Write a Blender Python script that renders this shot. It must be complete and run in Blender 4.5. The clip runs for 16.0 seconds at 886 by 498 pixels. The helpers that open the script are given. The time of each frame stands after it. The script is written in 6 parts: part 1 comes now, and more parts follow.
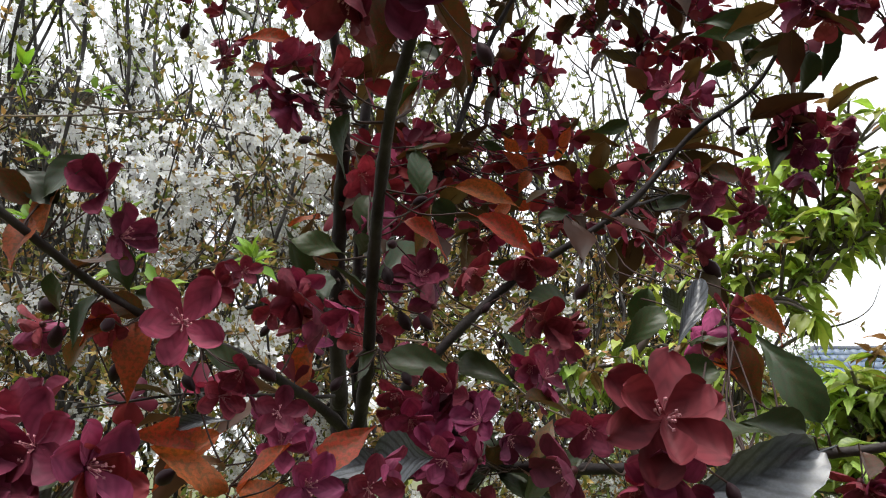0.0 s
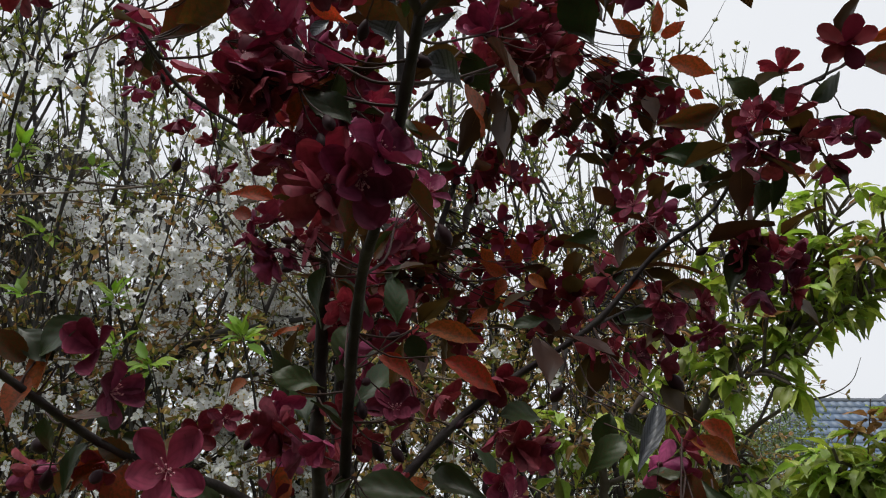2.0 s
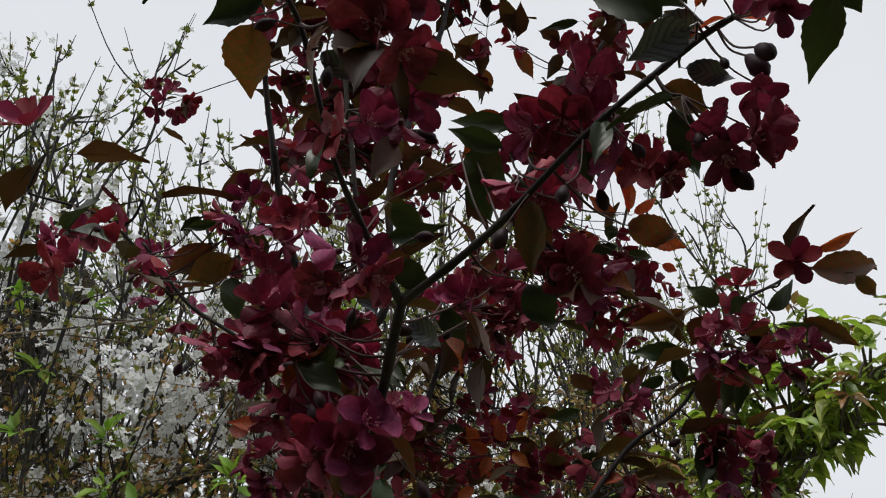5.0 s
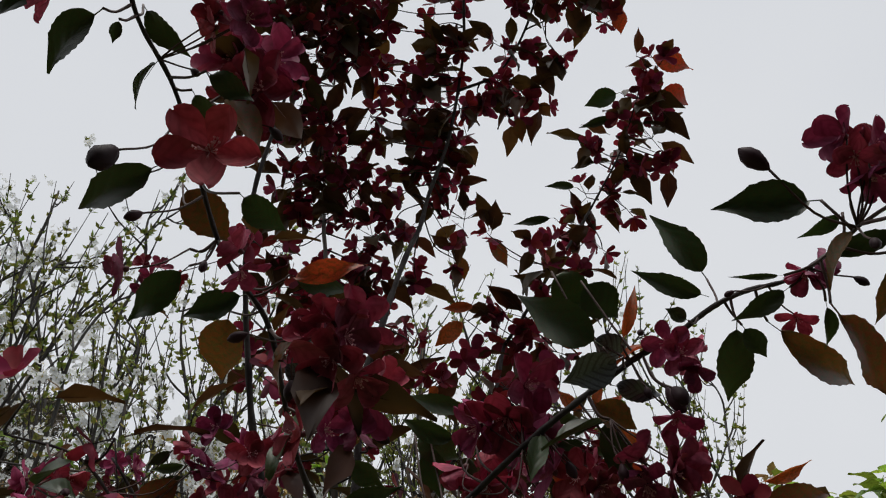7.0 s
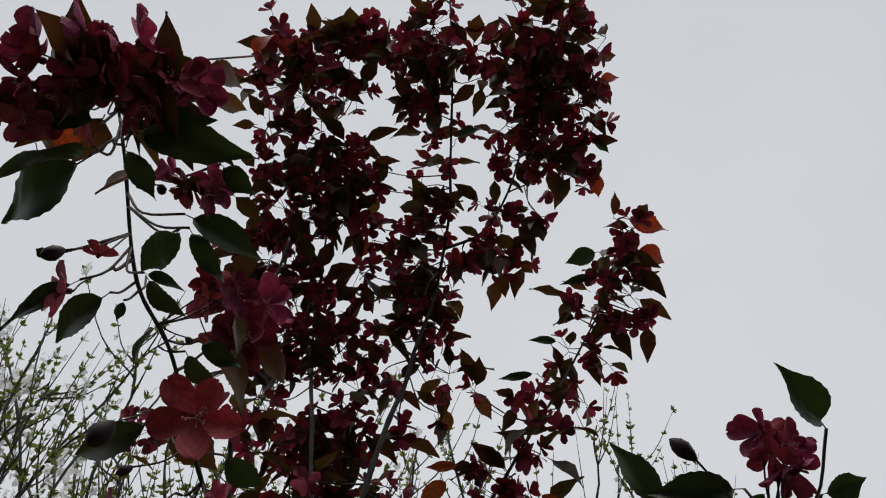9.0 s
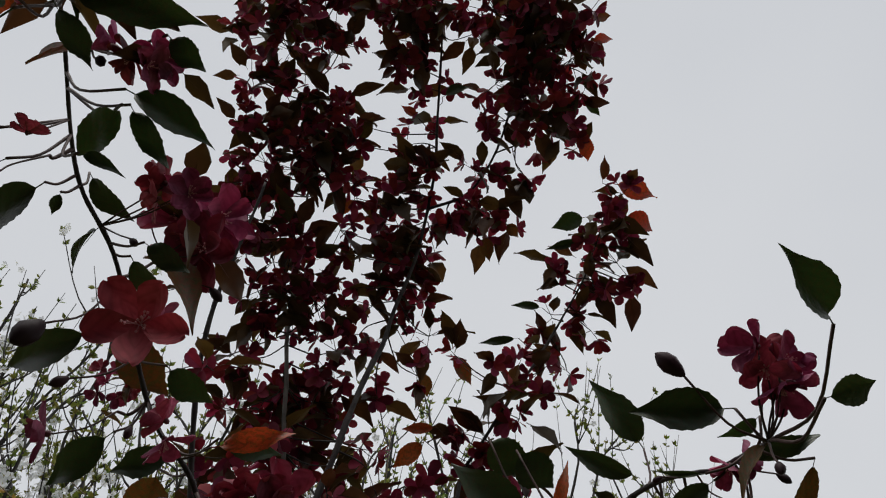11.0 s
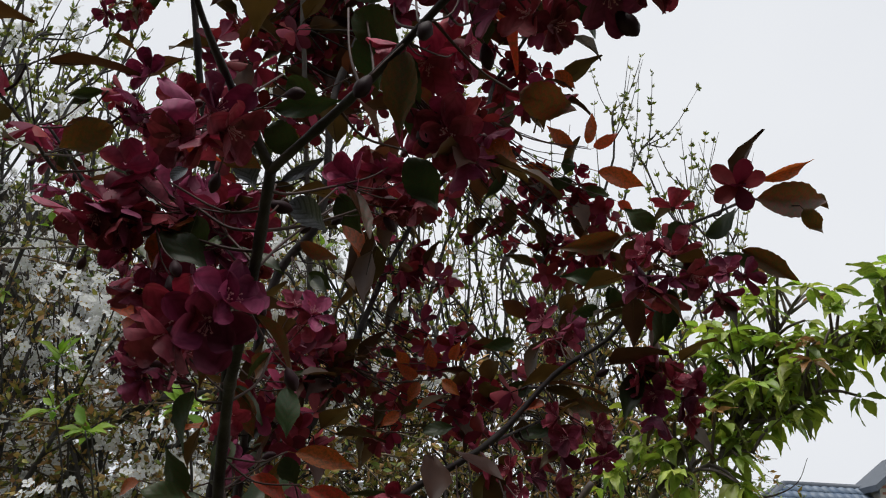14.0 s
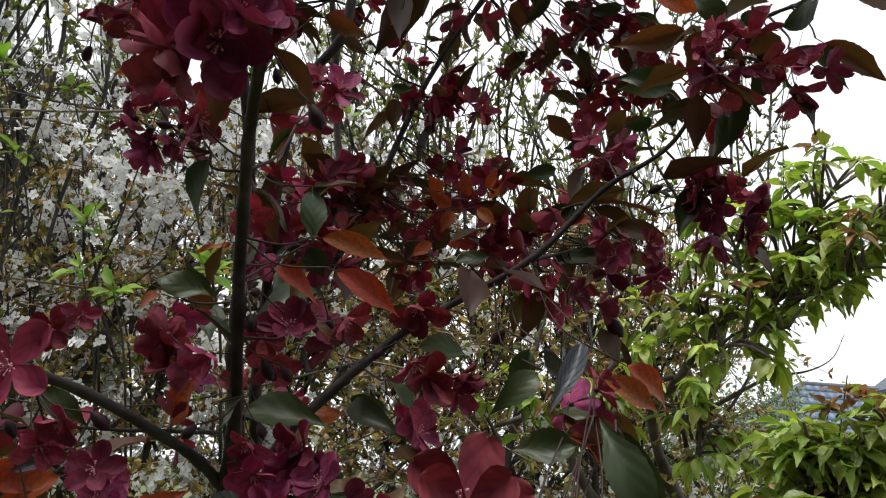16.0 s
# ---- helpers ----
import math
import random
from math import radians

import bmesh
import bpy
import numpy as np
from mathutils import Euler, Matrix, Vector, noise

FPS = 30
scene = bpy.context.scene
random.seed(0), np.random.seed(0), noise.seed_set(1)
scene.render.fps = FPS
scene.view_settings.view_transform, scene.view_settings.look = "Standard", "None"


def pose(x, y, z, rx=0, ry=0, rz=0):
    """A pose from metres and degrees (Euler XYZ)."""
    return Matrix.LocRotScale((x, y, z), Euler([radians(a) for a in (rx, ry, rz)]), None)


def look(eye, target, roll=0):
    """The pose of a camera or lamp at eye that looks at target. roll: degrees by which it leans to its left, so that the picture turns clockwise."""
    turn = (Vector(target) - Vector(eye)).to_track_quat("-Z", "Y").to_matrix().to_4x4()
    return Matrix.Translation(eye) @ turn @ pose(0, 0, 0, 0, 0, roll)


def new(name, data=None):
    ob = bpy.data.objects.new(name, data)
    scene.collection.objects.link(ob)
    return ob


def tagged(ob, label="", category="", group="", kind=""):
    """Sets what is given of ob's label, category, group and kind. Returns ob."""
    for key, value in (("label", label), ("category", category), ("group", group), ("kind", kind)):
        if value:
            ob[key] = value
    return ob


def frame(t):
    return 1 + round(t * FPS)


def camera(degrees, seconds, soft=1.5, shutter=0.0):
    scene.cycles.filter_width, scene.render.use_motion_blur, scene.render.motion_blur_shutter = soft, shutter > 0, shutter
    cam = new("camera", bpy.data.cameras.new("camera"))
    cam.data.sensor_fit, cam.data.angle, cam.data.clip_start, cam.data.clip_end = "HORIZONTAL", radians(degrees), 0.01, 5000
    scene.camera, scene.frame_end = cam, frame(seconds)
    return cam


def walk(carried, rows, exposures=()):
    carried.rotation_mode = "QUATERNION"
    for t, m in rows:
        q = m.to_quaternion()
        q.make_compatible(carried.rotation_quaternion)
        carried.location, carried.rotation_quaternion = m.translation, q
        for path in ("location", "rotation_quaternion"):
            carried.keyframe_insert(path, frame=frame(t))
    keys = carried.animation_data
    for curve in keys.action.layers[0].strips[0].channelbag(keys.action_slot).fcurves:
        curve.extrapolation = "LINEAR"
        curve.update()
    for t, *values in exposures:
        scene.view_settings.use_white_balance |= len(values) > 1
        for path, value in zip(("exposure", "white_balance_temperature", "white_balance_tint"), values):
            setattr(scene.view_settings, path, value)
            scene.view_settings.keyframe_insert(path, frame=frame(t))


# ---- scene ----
cam = camera(60.3, 16.0, soft=1.1)
# rows: seconds, eye, target, lean
PATH = [
    (0, (0.0553, 0.0187, 1.6213), (-0.0221, 1.6516, 2.0887), 0.8),
    (0.5, (0.0587, 0.0051, 1.6289), (-0.0187, 1.6295, 2.1253), 0.6),
    (1, (0.0595, -0.0051, 1.6382), (-0.0093, 1.6116, 2.1610), 0.5),
    (1.5, (0.0638, -0.0119, 1.6536), (-0.0026, 1.5972, 2.1984), 0.6),
    (2, (0.0714, -0.0281, 1.6638), (0.0068, 1.5716, 2.2375), 0.6),
    (2.5, (0.0756, -0.0374, 1.6705), (0.0145, 1.5495, 2.2774), 0.5),
    (3, (0.0799, -0.0374, 1.6765), (0.0170, 1.5402, 2.3072), 0.4),
    (3.2, (0.0816, -0.0416, 1.6833), (0.0195, 1.5317, 2.3242), 0.3),
    (5.3, (0.0816, -0.1045, 1.7283), (0.0331, 1.3923, 2.5333), 0.4),
    (5.5, (0.0850, -0.1071, 1.7317), (0.0391, 1.3779, 2.5588), 0.6),
    (6, (0.0909, -0.1292, 1.7488), (0.0536, 1.3124, 2.6481), 1.3),
    (6.5, (0.0884, -0.1462, 1.7590), (0.0587, 1.2614, 2.7127), 1.7),
    (7, (0.0978, -0.1717, 1.7785), (0.0774, 1.1934, 2.7926), 1.7),
    (7.5, (0.1020, -0.1963, 1.7895), (0.0926, 1.1390, 2.8410), 1.3),
    (8, (0.1003, -0.2253, 1.8091), (0.0935, 1.0633, 2.9175), 1.3),
    (8.5, (0.1045, -0.2372, 1.8091), (0.0935, 1.0013, 2.9745), 1.9),
    (8.7, (0.1062, -0.2448, 1.8091), (0.0935, 0.9741, 2.9940), 2.0),
    (10.8, (0.1182, -0.2218, 1.8099), (0.1283, 0.9656, 3.0263), 2.9),
    (11, (0.1173, -0.1989, 1.8057), (0.1334, 1.0336, 2.9761), 2.9),
    (11.5, (0.1114, -0.1454, 1.7870), (0.1351, 1.1764, 2.8555), 3.0),
    (11.8, (0.1130, -0.1351, 1.7819), (0.1445, 1.2172, 2.8112), 3.3),
    (12, (0.1148, -0.1232, 1.7742), (0.1470, 1.2385, 2.7917), 2.6),
    (12.5, (0.1292, -0.1139, 1.7666), (0.1564, 1.3149, 2.6871), 2.6),
    (12.8, (0.1334, -0.0808, 1.7436), (0.1606, 1.3838, 2.6056), 3.3),
    (13, (0.1351, -0.0714, 1.7343), (0.1598, 1.4186, 2.5520), 2.9),
    (13.5, (0.1394, -0.0501, 1.7122), (0.1487, 1.4756, 2.4611), 3.3),
    (14, (0.1360, -0.0510, 1.7029), (0.1028, 1.4994, 2.3998), 3.4),
    (14.5, (0.1292, -0.0519, 1.7020), (0.0663, 1.5104, 2.3676), 3.9),
    (15, (0.1300, -0.0357, 1.6952), (0.0485, 1.5368, 2.3352), 4.1),
    (15.5, (0.1351, -0.0093, 1.6723), (0.0527, 1.5903, 2.2426), 4.0),
    (16, (0.1292, 0.0247, 1.6527), (0.0527, 1.6507, 2.1414), 4.6),
]
EXPOSURES = [(0.0, 0.8), (1.5, 0.1), (3.0, -0.08), (5.5, -0.17), (7.0, -0.28), (8.7, -0.42), (11.0, -0.42), (12.5, -0.2), (13.5, -0.15), (14.5, 0.0), (15.2, 0.08), (16.0, 0.40)]
walk(cam, [(t, look(eye, target, roll)) for t, eye, target, roll in PATH], EXPOSURES)

# ---- light: a bright overcast sky ----
SUN_ELEVATION, SUN_ROTATION = 76.0, 205.0
world = bpy.data.worlds.new("overcast_sky")
scene.world = world
world.use_nodes = True
wn, wl = world.node_tree.nodes, world.node_tree.links
wn.clear()
sky = wn.new("ShaderNodeTexSky")
sky.sky_type, sky.sun_disc = "NISHITA", False
sky.sun_elevation, sky.sun_rotation = radians(SUN_ELEVATION), radians(SUN_ROTATION)
sky.dust_density, sky.air_density = 4.0, 1.0
cloud_noise = wn.new("ShaderNodeTexNoise")
cloud_noise.inputs["Scale"].default_value, cloud_noise.inputs["Detail"].default_value = 1.6, 3.0
cloud_ramp = wn.new("ShaderNodeValToRGB")
cloud_ramp.color_ramp.elements[0].position, cloud_ramp.color_ramp.elements[1].position = 0.3, 0.75
cloud_ramp.color_ramp.elements[0].color = (7.95, 8.22, 8.7, 1)
cloud_ramp.color_ramp.elements[1].color = (9.0, 9.2, 9.55, 1)
veil = wn.new("ShaderNodeMixRGB")
veil.inputs["Fac"].default_value = 0.985
backdrop = wn.new("ShaderNodeBackground")
backdrop.inputs["Strength"].default_value = 0.1
world_out = wn.new("ShaderNodeOutputWorld")
wl.new(cloud_noise.outputs["Fac"], cloud_ramp.inputs["Fac"])
wl.new(sky.outputs["Color"], veil.inputs["Color1"])
wl.new(cloud_ramp.outputs["Color"], veil.inputs["Color2"])
wl.new(veil.outputs["Color"], backdrop.inputs["Color"])
wl.new(backdrop.outputs["Background"], world_out.inputs["Surface"])
sun = new("sun", bpy.data.lights.new("sun", "SUN"))
sun.data.energy, sun.data.angle, sun.data.color = 2.5, radians(35), (1.0, 0.97, 0.92)
sun_way = Euler((radians(90 - SUN_ELEVATION), 0, radians(180 - SUN_ROTATION))).to_matrix().to_4x4()
sun.matrix_world = Matrix.Translation((0, 0, 20)) @ sun_way


# ---- materials ----
def material(name, colour, rough=0.6, spread=0.25, scale=40.0, through_light=0.0, through_colour=None, bump=0.0, bump_scale=200.0, per_object=0.0, metal=0.0,
             spec=0.4, second=None, second_scale=8.0, island=0.0, hue_shift=0.0, hue_bias=0.0, veins=0.0, rib_dark=0.07, each_petal=0.0):
    """A node material: base colour with two scales of variation, bump, and light that shines through where given."""
    m = bpy.data.materials.new(name)
    m.use_nodes = True
    n, l = m.node_tree.nodes, m.node_tree.links
    bsdf = n["Principled BSDF"]
    out = n["Material Output"]
    coord = n.new("ShaderNodeTexCoord")
    fine = n.new("ShaderNodeTexNoise")
    fine.inputs["Scale"].default_value, fine.inputs["Detail"].default_value = scale, 5.0
    l.new(coord.outputs["Object"], fine.inputs["Vector"])
    ramp = n.new("ShaderNodeMapRange")
    ramp.inputs["From Min"].default_value, ramp.inputs["From Max"].default_value = 0.25, 0.75
    ramp.inputs["To Min"].default_value, ramp.inputs["To Max"].default_value = 1.0 - spread, 1.0 + spread
    l.new(fine.outputs["Fac"], ramp.inputs["Value"])
    base = n.new("ShaderNodeRGB")
    base.outputs[0].default_value = (*colour, 1)
    colour_out = base.outputs[0]
    if second:
        coarse = n.new("ShaderNodeTexNoise")
        coarse.inputs["Scale"].default_value, coarse.inputs["Detail"].default_value = second_scale, 3.0
        l.new(coord.outputs["Object"], coarse.inputs["Vector"])
        cr = n.new("ShaderNodeMapRange")
        cr.inputs["From Min"].default_value, cr.inputs["From Max"].default_value = 0.42, 0.62
        l.new(coarse.outputs["Fac"], cr.inputs["Value"])
        mix = n.new("ShaderNodeMixRGB")
        mix.inputs["Color2"].default_value = (*second, 1)
        l.new(cr.outputs["Result"], mix.inputs["Fac"])
        l.new(colour_out, mix.inputs["Color1"])
        colour_out = mix.outputs["Color"]
    value = n.new("ShaderNodeHueSaturation")
    l.new(colour_out, value.inputs["Color"])
    factor = ramp.outputs["Result"]
    if per_object or island or hue_shift:
        if island:
            rnd = n.new("ShaderNodeNewGeometry").outputs["Random Per Island"]
        else:
            rnd = n.new("ShaderNodeObjectInfo").outputs["Random"]
        r2 = n.new("ShaderNodeMapRange")
        amount = island or per_object
        r2.inputs["To Min"].default_value, r2.inputs["To Max"].default_value = 1.0 - amount, 1.0 + amount
        l.new(rnd, r2.inputs["Value"])
        mul = n.new("ShaderNodeMath")
        mul.operation = "MULTIPLY"
        l.new(factor, mul.inputs[0])
        l.new(r2.outputs["Result"], mul.inputs[1])
        factor = mul.outputs[0]
        if hue_shift:
            wob = n.new("ShaderNodeMath")
            wob.operation = "MULTIPLY_ADD"
            frac = n.new("ShaderNodeMath")
            frac.operation = "FRACT"
            tens = n.new("ShaderNodeMath")
            tens.operation = "MULTIPLY"
            tens.inputs[1].default_value = 7.31
            l.new(rnd, tens.inputs[0])
            l.new(tens.outputs[0], frac.inputs[0])
            l.new(frac.outputs[0], wob.inputs[0])
            wob.inputs[1].default_value, wob.inputs[2].default_value = 2 * hue_shift, 0.5 - hue_shift + hue_bias
            l.new(wob.outputs[0], value.inputs["Hue"])
    if each_petal:
        r3 = n.new("ShaderNodeMapRange")
        r3.inputs["To Min"].default_value, r3.inputs["To Max"].default_value = 1.0 - each_petal, 1.0 + each_petal
        l.new(n.new("ShaderNodeNewGeometry").outputs["Random Per Island"], r3.inputs["Value"])
        mul3 = n.new("ShaderNodeMath")
        mul3.operation = "MULTIPLY"
        l.new(factor, mul3.inputs[0])
        l.new(r3.outputs["Result"], mul3.inputs[1])
        factor = mul3.outputs[0]
    l.new(factor, value.inputs["Value"])
    colour_out = value.outputs["Color"]
    if veins:
        # fine ribs that run out from the middle line of a leaf or petal, along its own u and v
        uv = n.new("ShaderNodeUVMap")
        wave = n.new("ShaderNodeTexWave")
        wave.wave_type, wave.bands_direction = "BANDS", "DIAGONAL"
        wave.inputs["Scale"].default_value, wave.inputs["Distortion"].default_value = veins, 1.2
        l.new(uv.outputs["UV"], wave.inputs["Vector"])
        vr = n.new("ShaderNodeMapRange")
        vr.inputs["From Max"].default_value = 0.45
        vr.inputs["To Min"].default_value, vr.inputs["To Max"].default_value = 1.0 - rib_dark, 1.03
        l.new(wave.outputs["Fac"], vr.inputs["Value"])
        vm = n.new("ShaderNodeMixRGB")
        vm.blend_type, vm.inputs["Fac"].default_value = "MULTIPLY", 1.0
        l.new(colour_out, vm.inputs["Color1"])
        l.new(vr.outputs["Result"], vm.inputs["Color2"])
        colour_out = vm.outputs["Color"]
    l.new(colour_out, bsdf.inputs["Base Color"])
    bsdf.inputs["Roughness"].default_value, bsdf.inputs["Metallic"].default_value = rough, metal
    bsdf.inputs["Specular IOR Level"].default_value = spec
    if bump or veins:
        b = n.new("ShaderNodeBump")
        b.inputs["Strength"].default_value, b.inputs["Distance"].default_value = bump or 0.12, 0.001
        if veins:
            l.new(wave.outputs["Fac"], b.inputs["Height"])
        else:
            bn = n.new("ShaderNodeTexNoise")
            bn.inputs["Scale"].default_value, bn.inputs["Detail"].default_value = bump_scale, 6.0
            l.new(coord.outputs["Object"], bn.inputs["Vector"])
            l.new(bn.outputs["Fac"], b.inputs["Height"])
        l.new(b.outputs["Normal"], bsdf.inputs["Normal"])
    if through_light:
        tr = n.new("ShaderNodeBsdfTranslucent")
        tint = n.new("ShaderNodeMixRGB")
        tint.blend_type, tint.inputs["Fac"].default_value = "MULTIPLY", 1.0
        tint.inputs["Color2"].default_value = (*(through_colour or (1, 1, 1)), 1)
        l.new(colour_out, tint.inputs["Color1"])
        l.new(tint.outputs["Color"], tr.inputs["Color"])
        mx = n.new("ShaderNodeMixShader")
        mx.inputs["Fac"].default_value = through_light
        l.new(bsdf.outputs["BSDF"], mx.inputs[1])
        l.new(tr.outputs["BSDF"], mx.inputs[2])
        l.new(mx.outputs["Shader"], out.inputs["Surface"])
    return m


BARK = material("crab_apple_bark", (0.022, 0.016, 0.017), 0.62, 0.45, 90, bump=0.7, bump_scale=320, second=(0.045, 0.038, 0.036), second_scale=30, spec=0.2)
PALE_BARK = material("grey_bark", (0.10, 0.085, 0.075), 0.8, 0.35, 60, bump=0.6, bump_scale=150, second=(0.06, 0.05, 0.045), second_scale=12)
CHERRY_BARK = material("cherry_bark", (0.075, 0.052, 0.045), 0.7, 0.35, 50, bump=0.6, bump_scale=120, second=(0.13, 0.11, 0.10), second_scale=14)
STALK = material("flower_stalk", (0.055, 0.026, 0.022), 0.6, 0.3, 60, through_light=0.1)
PETAL = material("crimson_petal", (0.31, 0.054, 0.100), 0.6, 0.22, 6.0, through_light=0.15, through_colour=(1.1, 0.45, 0.55), per_object=0.40, hue_shift=0.026, hue_bias=-0.004, spec=0.3, second=(0.165, 0.022, 0.050), second_scale=2.6, veins=2.2, rib_dark=0.14, each_petal=0.30)
# crown petals: PETAL made darker, the shade of their undersides put into the colour
PETAL_MASS = material("crimson_petal_shaded", (0.20, 0.026, 0.042), 0.6, 0.22, 120, through_light=0.26, through_colour=(1.1, 0.6, 0.7), island=0.6, hue_shift=0.022, hue_bias=-0.004, spec=0.2)
STAMEN = material("stamen", (0.62, 0.30, 0.34), 0.6, 0.3, 300)
CALYX = material("calyx", (0.09, 0.02, 0.025), 0.55, 0.3, 150)
LEAF_GREEN = material("dark_green_leaf", (0.029, 0.052, 0.016), 0.42, 0.25, 70, through_light=0.07, through_colour=(1.0, 1.25, 0.5), per_object=0.35, hue_shift=0.02, second=(0.042, 0.045, 0.015), second_scale=22, veins=3.0)
LEAF_BRONZE = material("bronze_leaf", (0.125, 0.046, 0.017), 0.45, 0.25, 70, through_light=0.22, through_colour=(1.3, 0.85, 0.5), per_object=0.35, hue_shift=0.02, second=(0.075, 0.060, 0.018), second_scale=18, veins=3.0)
LEAF_ORANGE = material("young_red_orange_leaf", (0.40, 0.075, 0.025), 0.5, 0.2, 70, through_light=0.34, through_colour=(1.25, 0.8, 0.55), per_object=0.3, hue_shift=0.015, second=(0.20, 0.07, 0.02), second_scale=18, veins=3.0)
# sky sheen put into the base colour; the same grey serves pale leaf backs
LEAF_GREY = material("grey_sheen_leaf", (0.10, 0.11, 0.13), 0.30, 0.25, 60, per_object=0.2, spec=0.7, second=(0.075, 0.085, 0.09), second_scale=25, veins=4.2, rib_dark=0.6)
LEAF_MASS = material("crab_apple_leaf_far", (0.062, 0.032, 0.015), 0.5, 0.25, 70, through_light=0.26, through_colour=(1.2, 0.95, 0.5), island=0.5, hue_shift=0.035)
BUD = material("dark_bud", (0.024, 0.007, 0.011), 0.6, 0.3, 200, per_object=0.4, spec=0.2)
PLUM_BARK = material("plum_bark", (0.034, 0.029, 0.027), 0.75, 0.35, 60, bump=0.5, bump_scale=140, second=(0.07, 0.065, 0.063), second_scale=9, spec=0.25)
PLUM_TWIG = material("fine_brown_twig", (0.155, 0.115, 0.076), 0.8, 0.3, 30, island=0.55, second=(0.055, 0.047, 0.042), second_scale=3.0)
PLUM_PETAL = material("white_petal", (0.87, 0.88, 0.89), 0.6, 0.05, 100, through_light=0.42, island=0.08)
PLUM_EYE = material("blossom_eye", (0.50, 0.42, 0.14), 0.7, 0.2, 100, island=0.4)
PLUM_BROWN = material("young_brown_plum_leaf", (0.42, 0.28, 0.105), 0.5, 0.2, 60, through_light=0.3, through_colour=(1.1, 1.0, 0.6), island=0.45, hue_shift=0.03)
PLUM_LEAF = material("young_plum_leaf", (0.17, 0.22, 0.048), 0.5, 0.2, 60, through_light=0.26, through_colour=(1.1, 1.15, 0.6), island=0.45, hue_shift=0.055, hue_bias=-0.03)
LIME_LEAF = material("lime_green_leaf", (0.22, 0.36, 0.045), 0.5, 0.2, 60, through_light=0.4, through_colour=(1.05, 1.15, 0.6), per_object=0.25, hue_shift=0.015)
CHERRY_LEAF = material("fresh_cherry_leaf", (0.33, 0.41, 0.10), 0.36, 0.2, 50, through_light=0.36, through_colour=(1.1, 1.25, 0.5), per_object=0.5, hue_shift=0.03, second=(0.22, 0.29, 0.075), second_scale=16, veins=3.4, rib_dark=0.2)
CHERRY_YOUNG = material("coppery_cherry_leaf", (0.30, 0.17, 0.06), 0.4, 0.2, 50, through_light=0.36, per_object=0.3, hue_shift=0.02, veins=3.4)
CONIFER = material("dull_conifer_green", (0.042, 0.056, 0.038), 0.7, 0.3, 20, island=0.4, hue_shift=0.03, through_light=0.15)
DRY_TWIG = material("dry_brown_twig", (0.15, 0.115, 0.075), 0.8, 0.3, 20, island=0.35)
HEDGE_LEAF = material("hedge_leaf", (0.17, 0.23, 0.09), 0.5, 0.2, 20, island=0.4, hue_shift=0.03, through_light=0.3)
GRASS = material("lawn", (0.075, 0.11, 0.03), 0.9, 0.35, 6.0, bump=0.8, bump_scale=40, second=(0.12, 0.10, 0.05), second_scale=0.8)
BLADE = material("grass_blade", (0.09, 0.15, 0.035), 0.6, 0.2, 8, island=0.4, hue_shift=0.03, through_light=0.3)
ROOF_METAL = material("slate_blue_tile_sheet", (0.095, 0.140, 0.215), 0.42, 0.12, 4.0, per_object=0.08, bump=0.15, bump_scale=60, second=(0.13, 0.17, 0.23), second_scale=1.2)
RIDGE_METAL = material("ridge_cap_metal", (0.07, 0.085, 0.11), 0.45, 0.15, 5.0)
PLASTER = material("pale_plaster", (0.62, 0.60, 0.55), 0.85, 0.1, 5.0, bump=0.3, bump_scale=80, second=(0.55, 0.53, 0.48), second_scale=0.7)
BRICK = material("red_brown_brick", (0.25, 0.105, 0.075), 0.85, 0.3, 30.0, per_object=0.3, bump=0.4, bump_scale=60)
MORTAR = material("mortar", (0.38, 0.35, 0.31), 0.9, 0.2, 20.0)
# finish of the unseen light-blocking wall, kept dark so little bounces back
DARK_WALL = material("dark_shade_wall", (0.11, 0.095, 0.085), 0.9, 0.3, 6.0, bump=0.4, bump_scale=60, second=(0.07, 0.065, 0.06), second_scale=0.9)


# ---- building helpers ----
def finish(name, mesh, mats, parent, label="", smooth=True):
    if smooth:
        mesh.polygons.foreach_set("use_smooth", [True] * len(mesh.polygons))
    if not mesh.materials:
        for m in mats if isinstance(mats, (list, tuple)) else (mats,):
            mesh.materials.append(m)
    ob = new(name, mesh)
    if parent:
        ob.parent = parent
        if parent.type == "EMPTY":
            ob.matrix_parent_inverse = Matrix.Translation(-parent.location)
    if label:
        tagged(ob, label)
    return ob


def raw(name, verts, faces, slots=None, uvs=None):
    """A mesh from numpy-ready lists; slots: the material slot of each face; uvs: one pair a vertex."""
    me = bpy.data.meshes.new(name)
    me.from_pydata(verts, [], faces)
    if slots is not None:
        me.polygons.foreach_set("material_index", slots)
    if uvs is not None:
        layer = me.uv_layers.new(name="UVMap")
        loops = np.empty(len(me.loops), dtype=np.int32)
        me.loops.foreach_get("vertex_index", loops)
        layer.data.foreach_set("uv", np.asarray(uvs, dtype=np.float32)[loops].ravel())
    me.update()
    return me


class Pile:
    """Gathers vertices and faces of many small pieces into one mesh."""

    def __init__(self):
        self.v, self.f, self.s, self.n = [], [], [], 0

    def add(self, verts, faces, slot=0):
        self.v.append(np.asarray(verts, dtype=np.float64))
        self.f.extend([tuple(i + self.n for i in f) for f in faces])
        self.s.extend([slot] * len(faces))
        self.n += len(verts)

    def mesh(self, name):
        return raw(name, np.concatenate(self.v).tolist(), self.f, self.s)


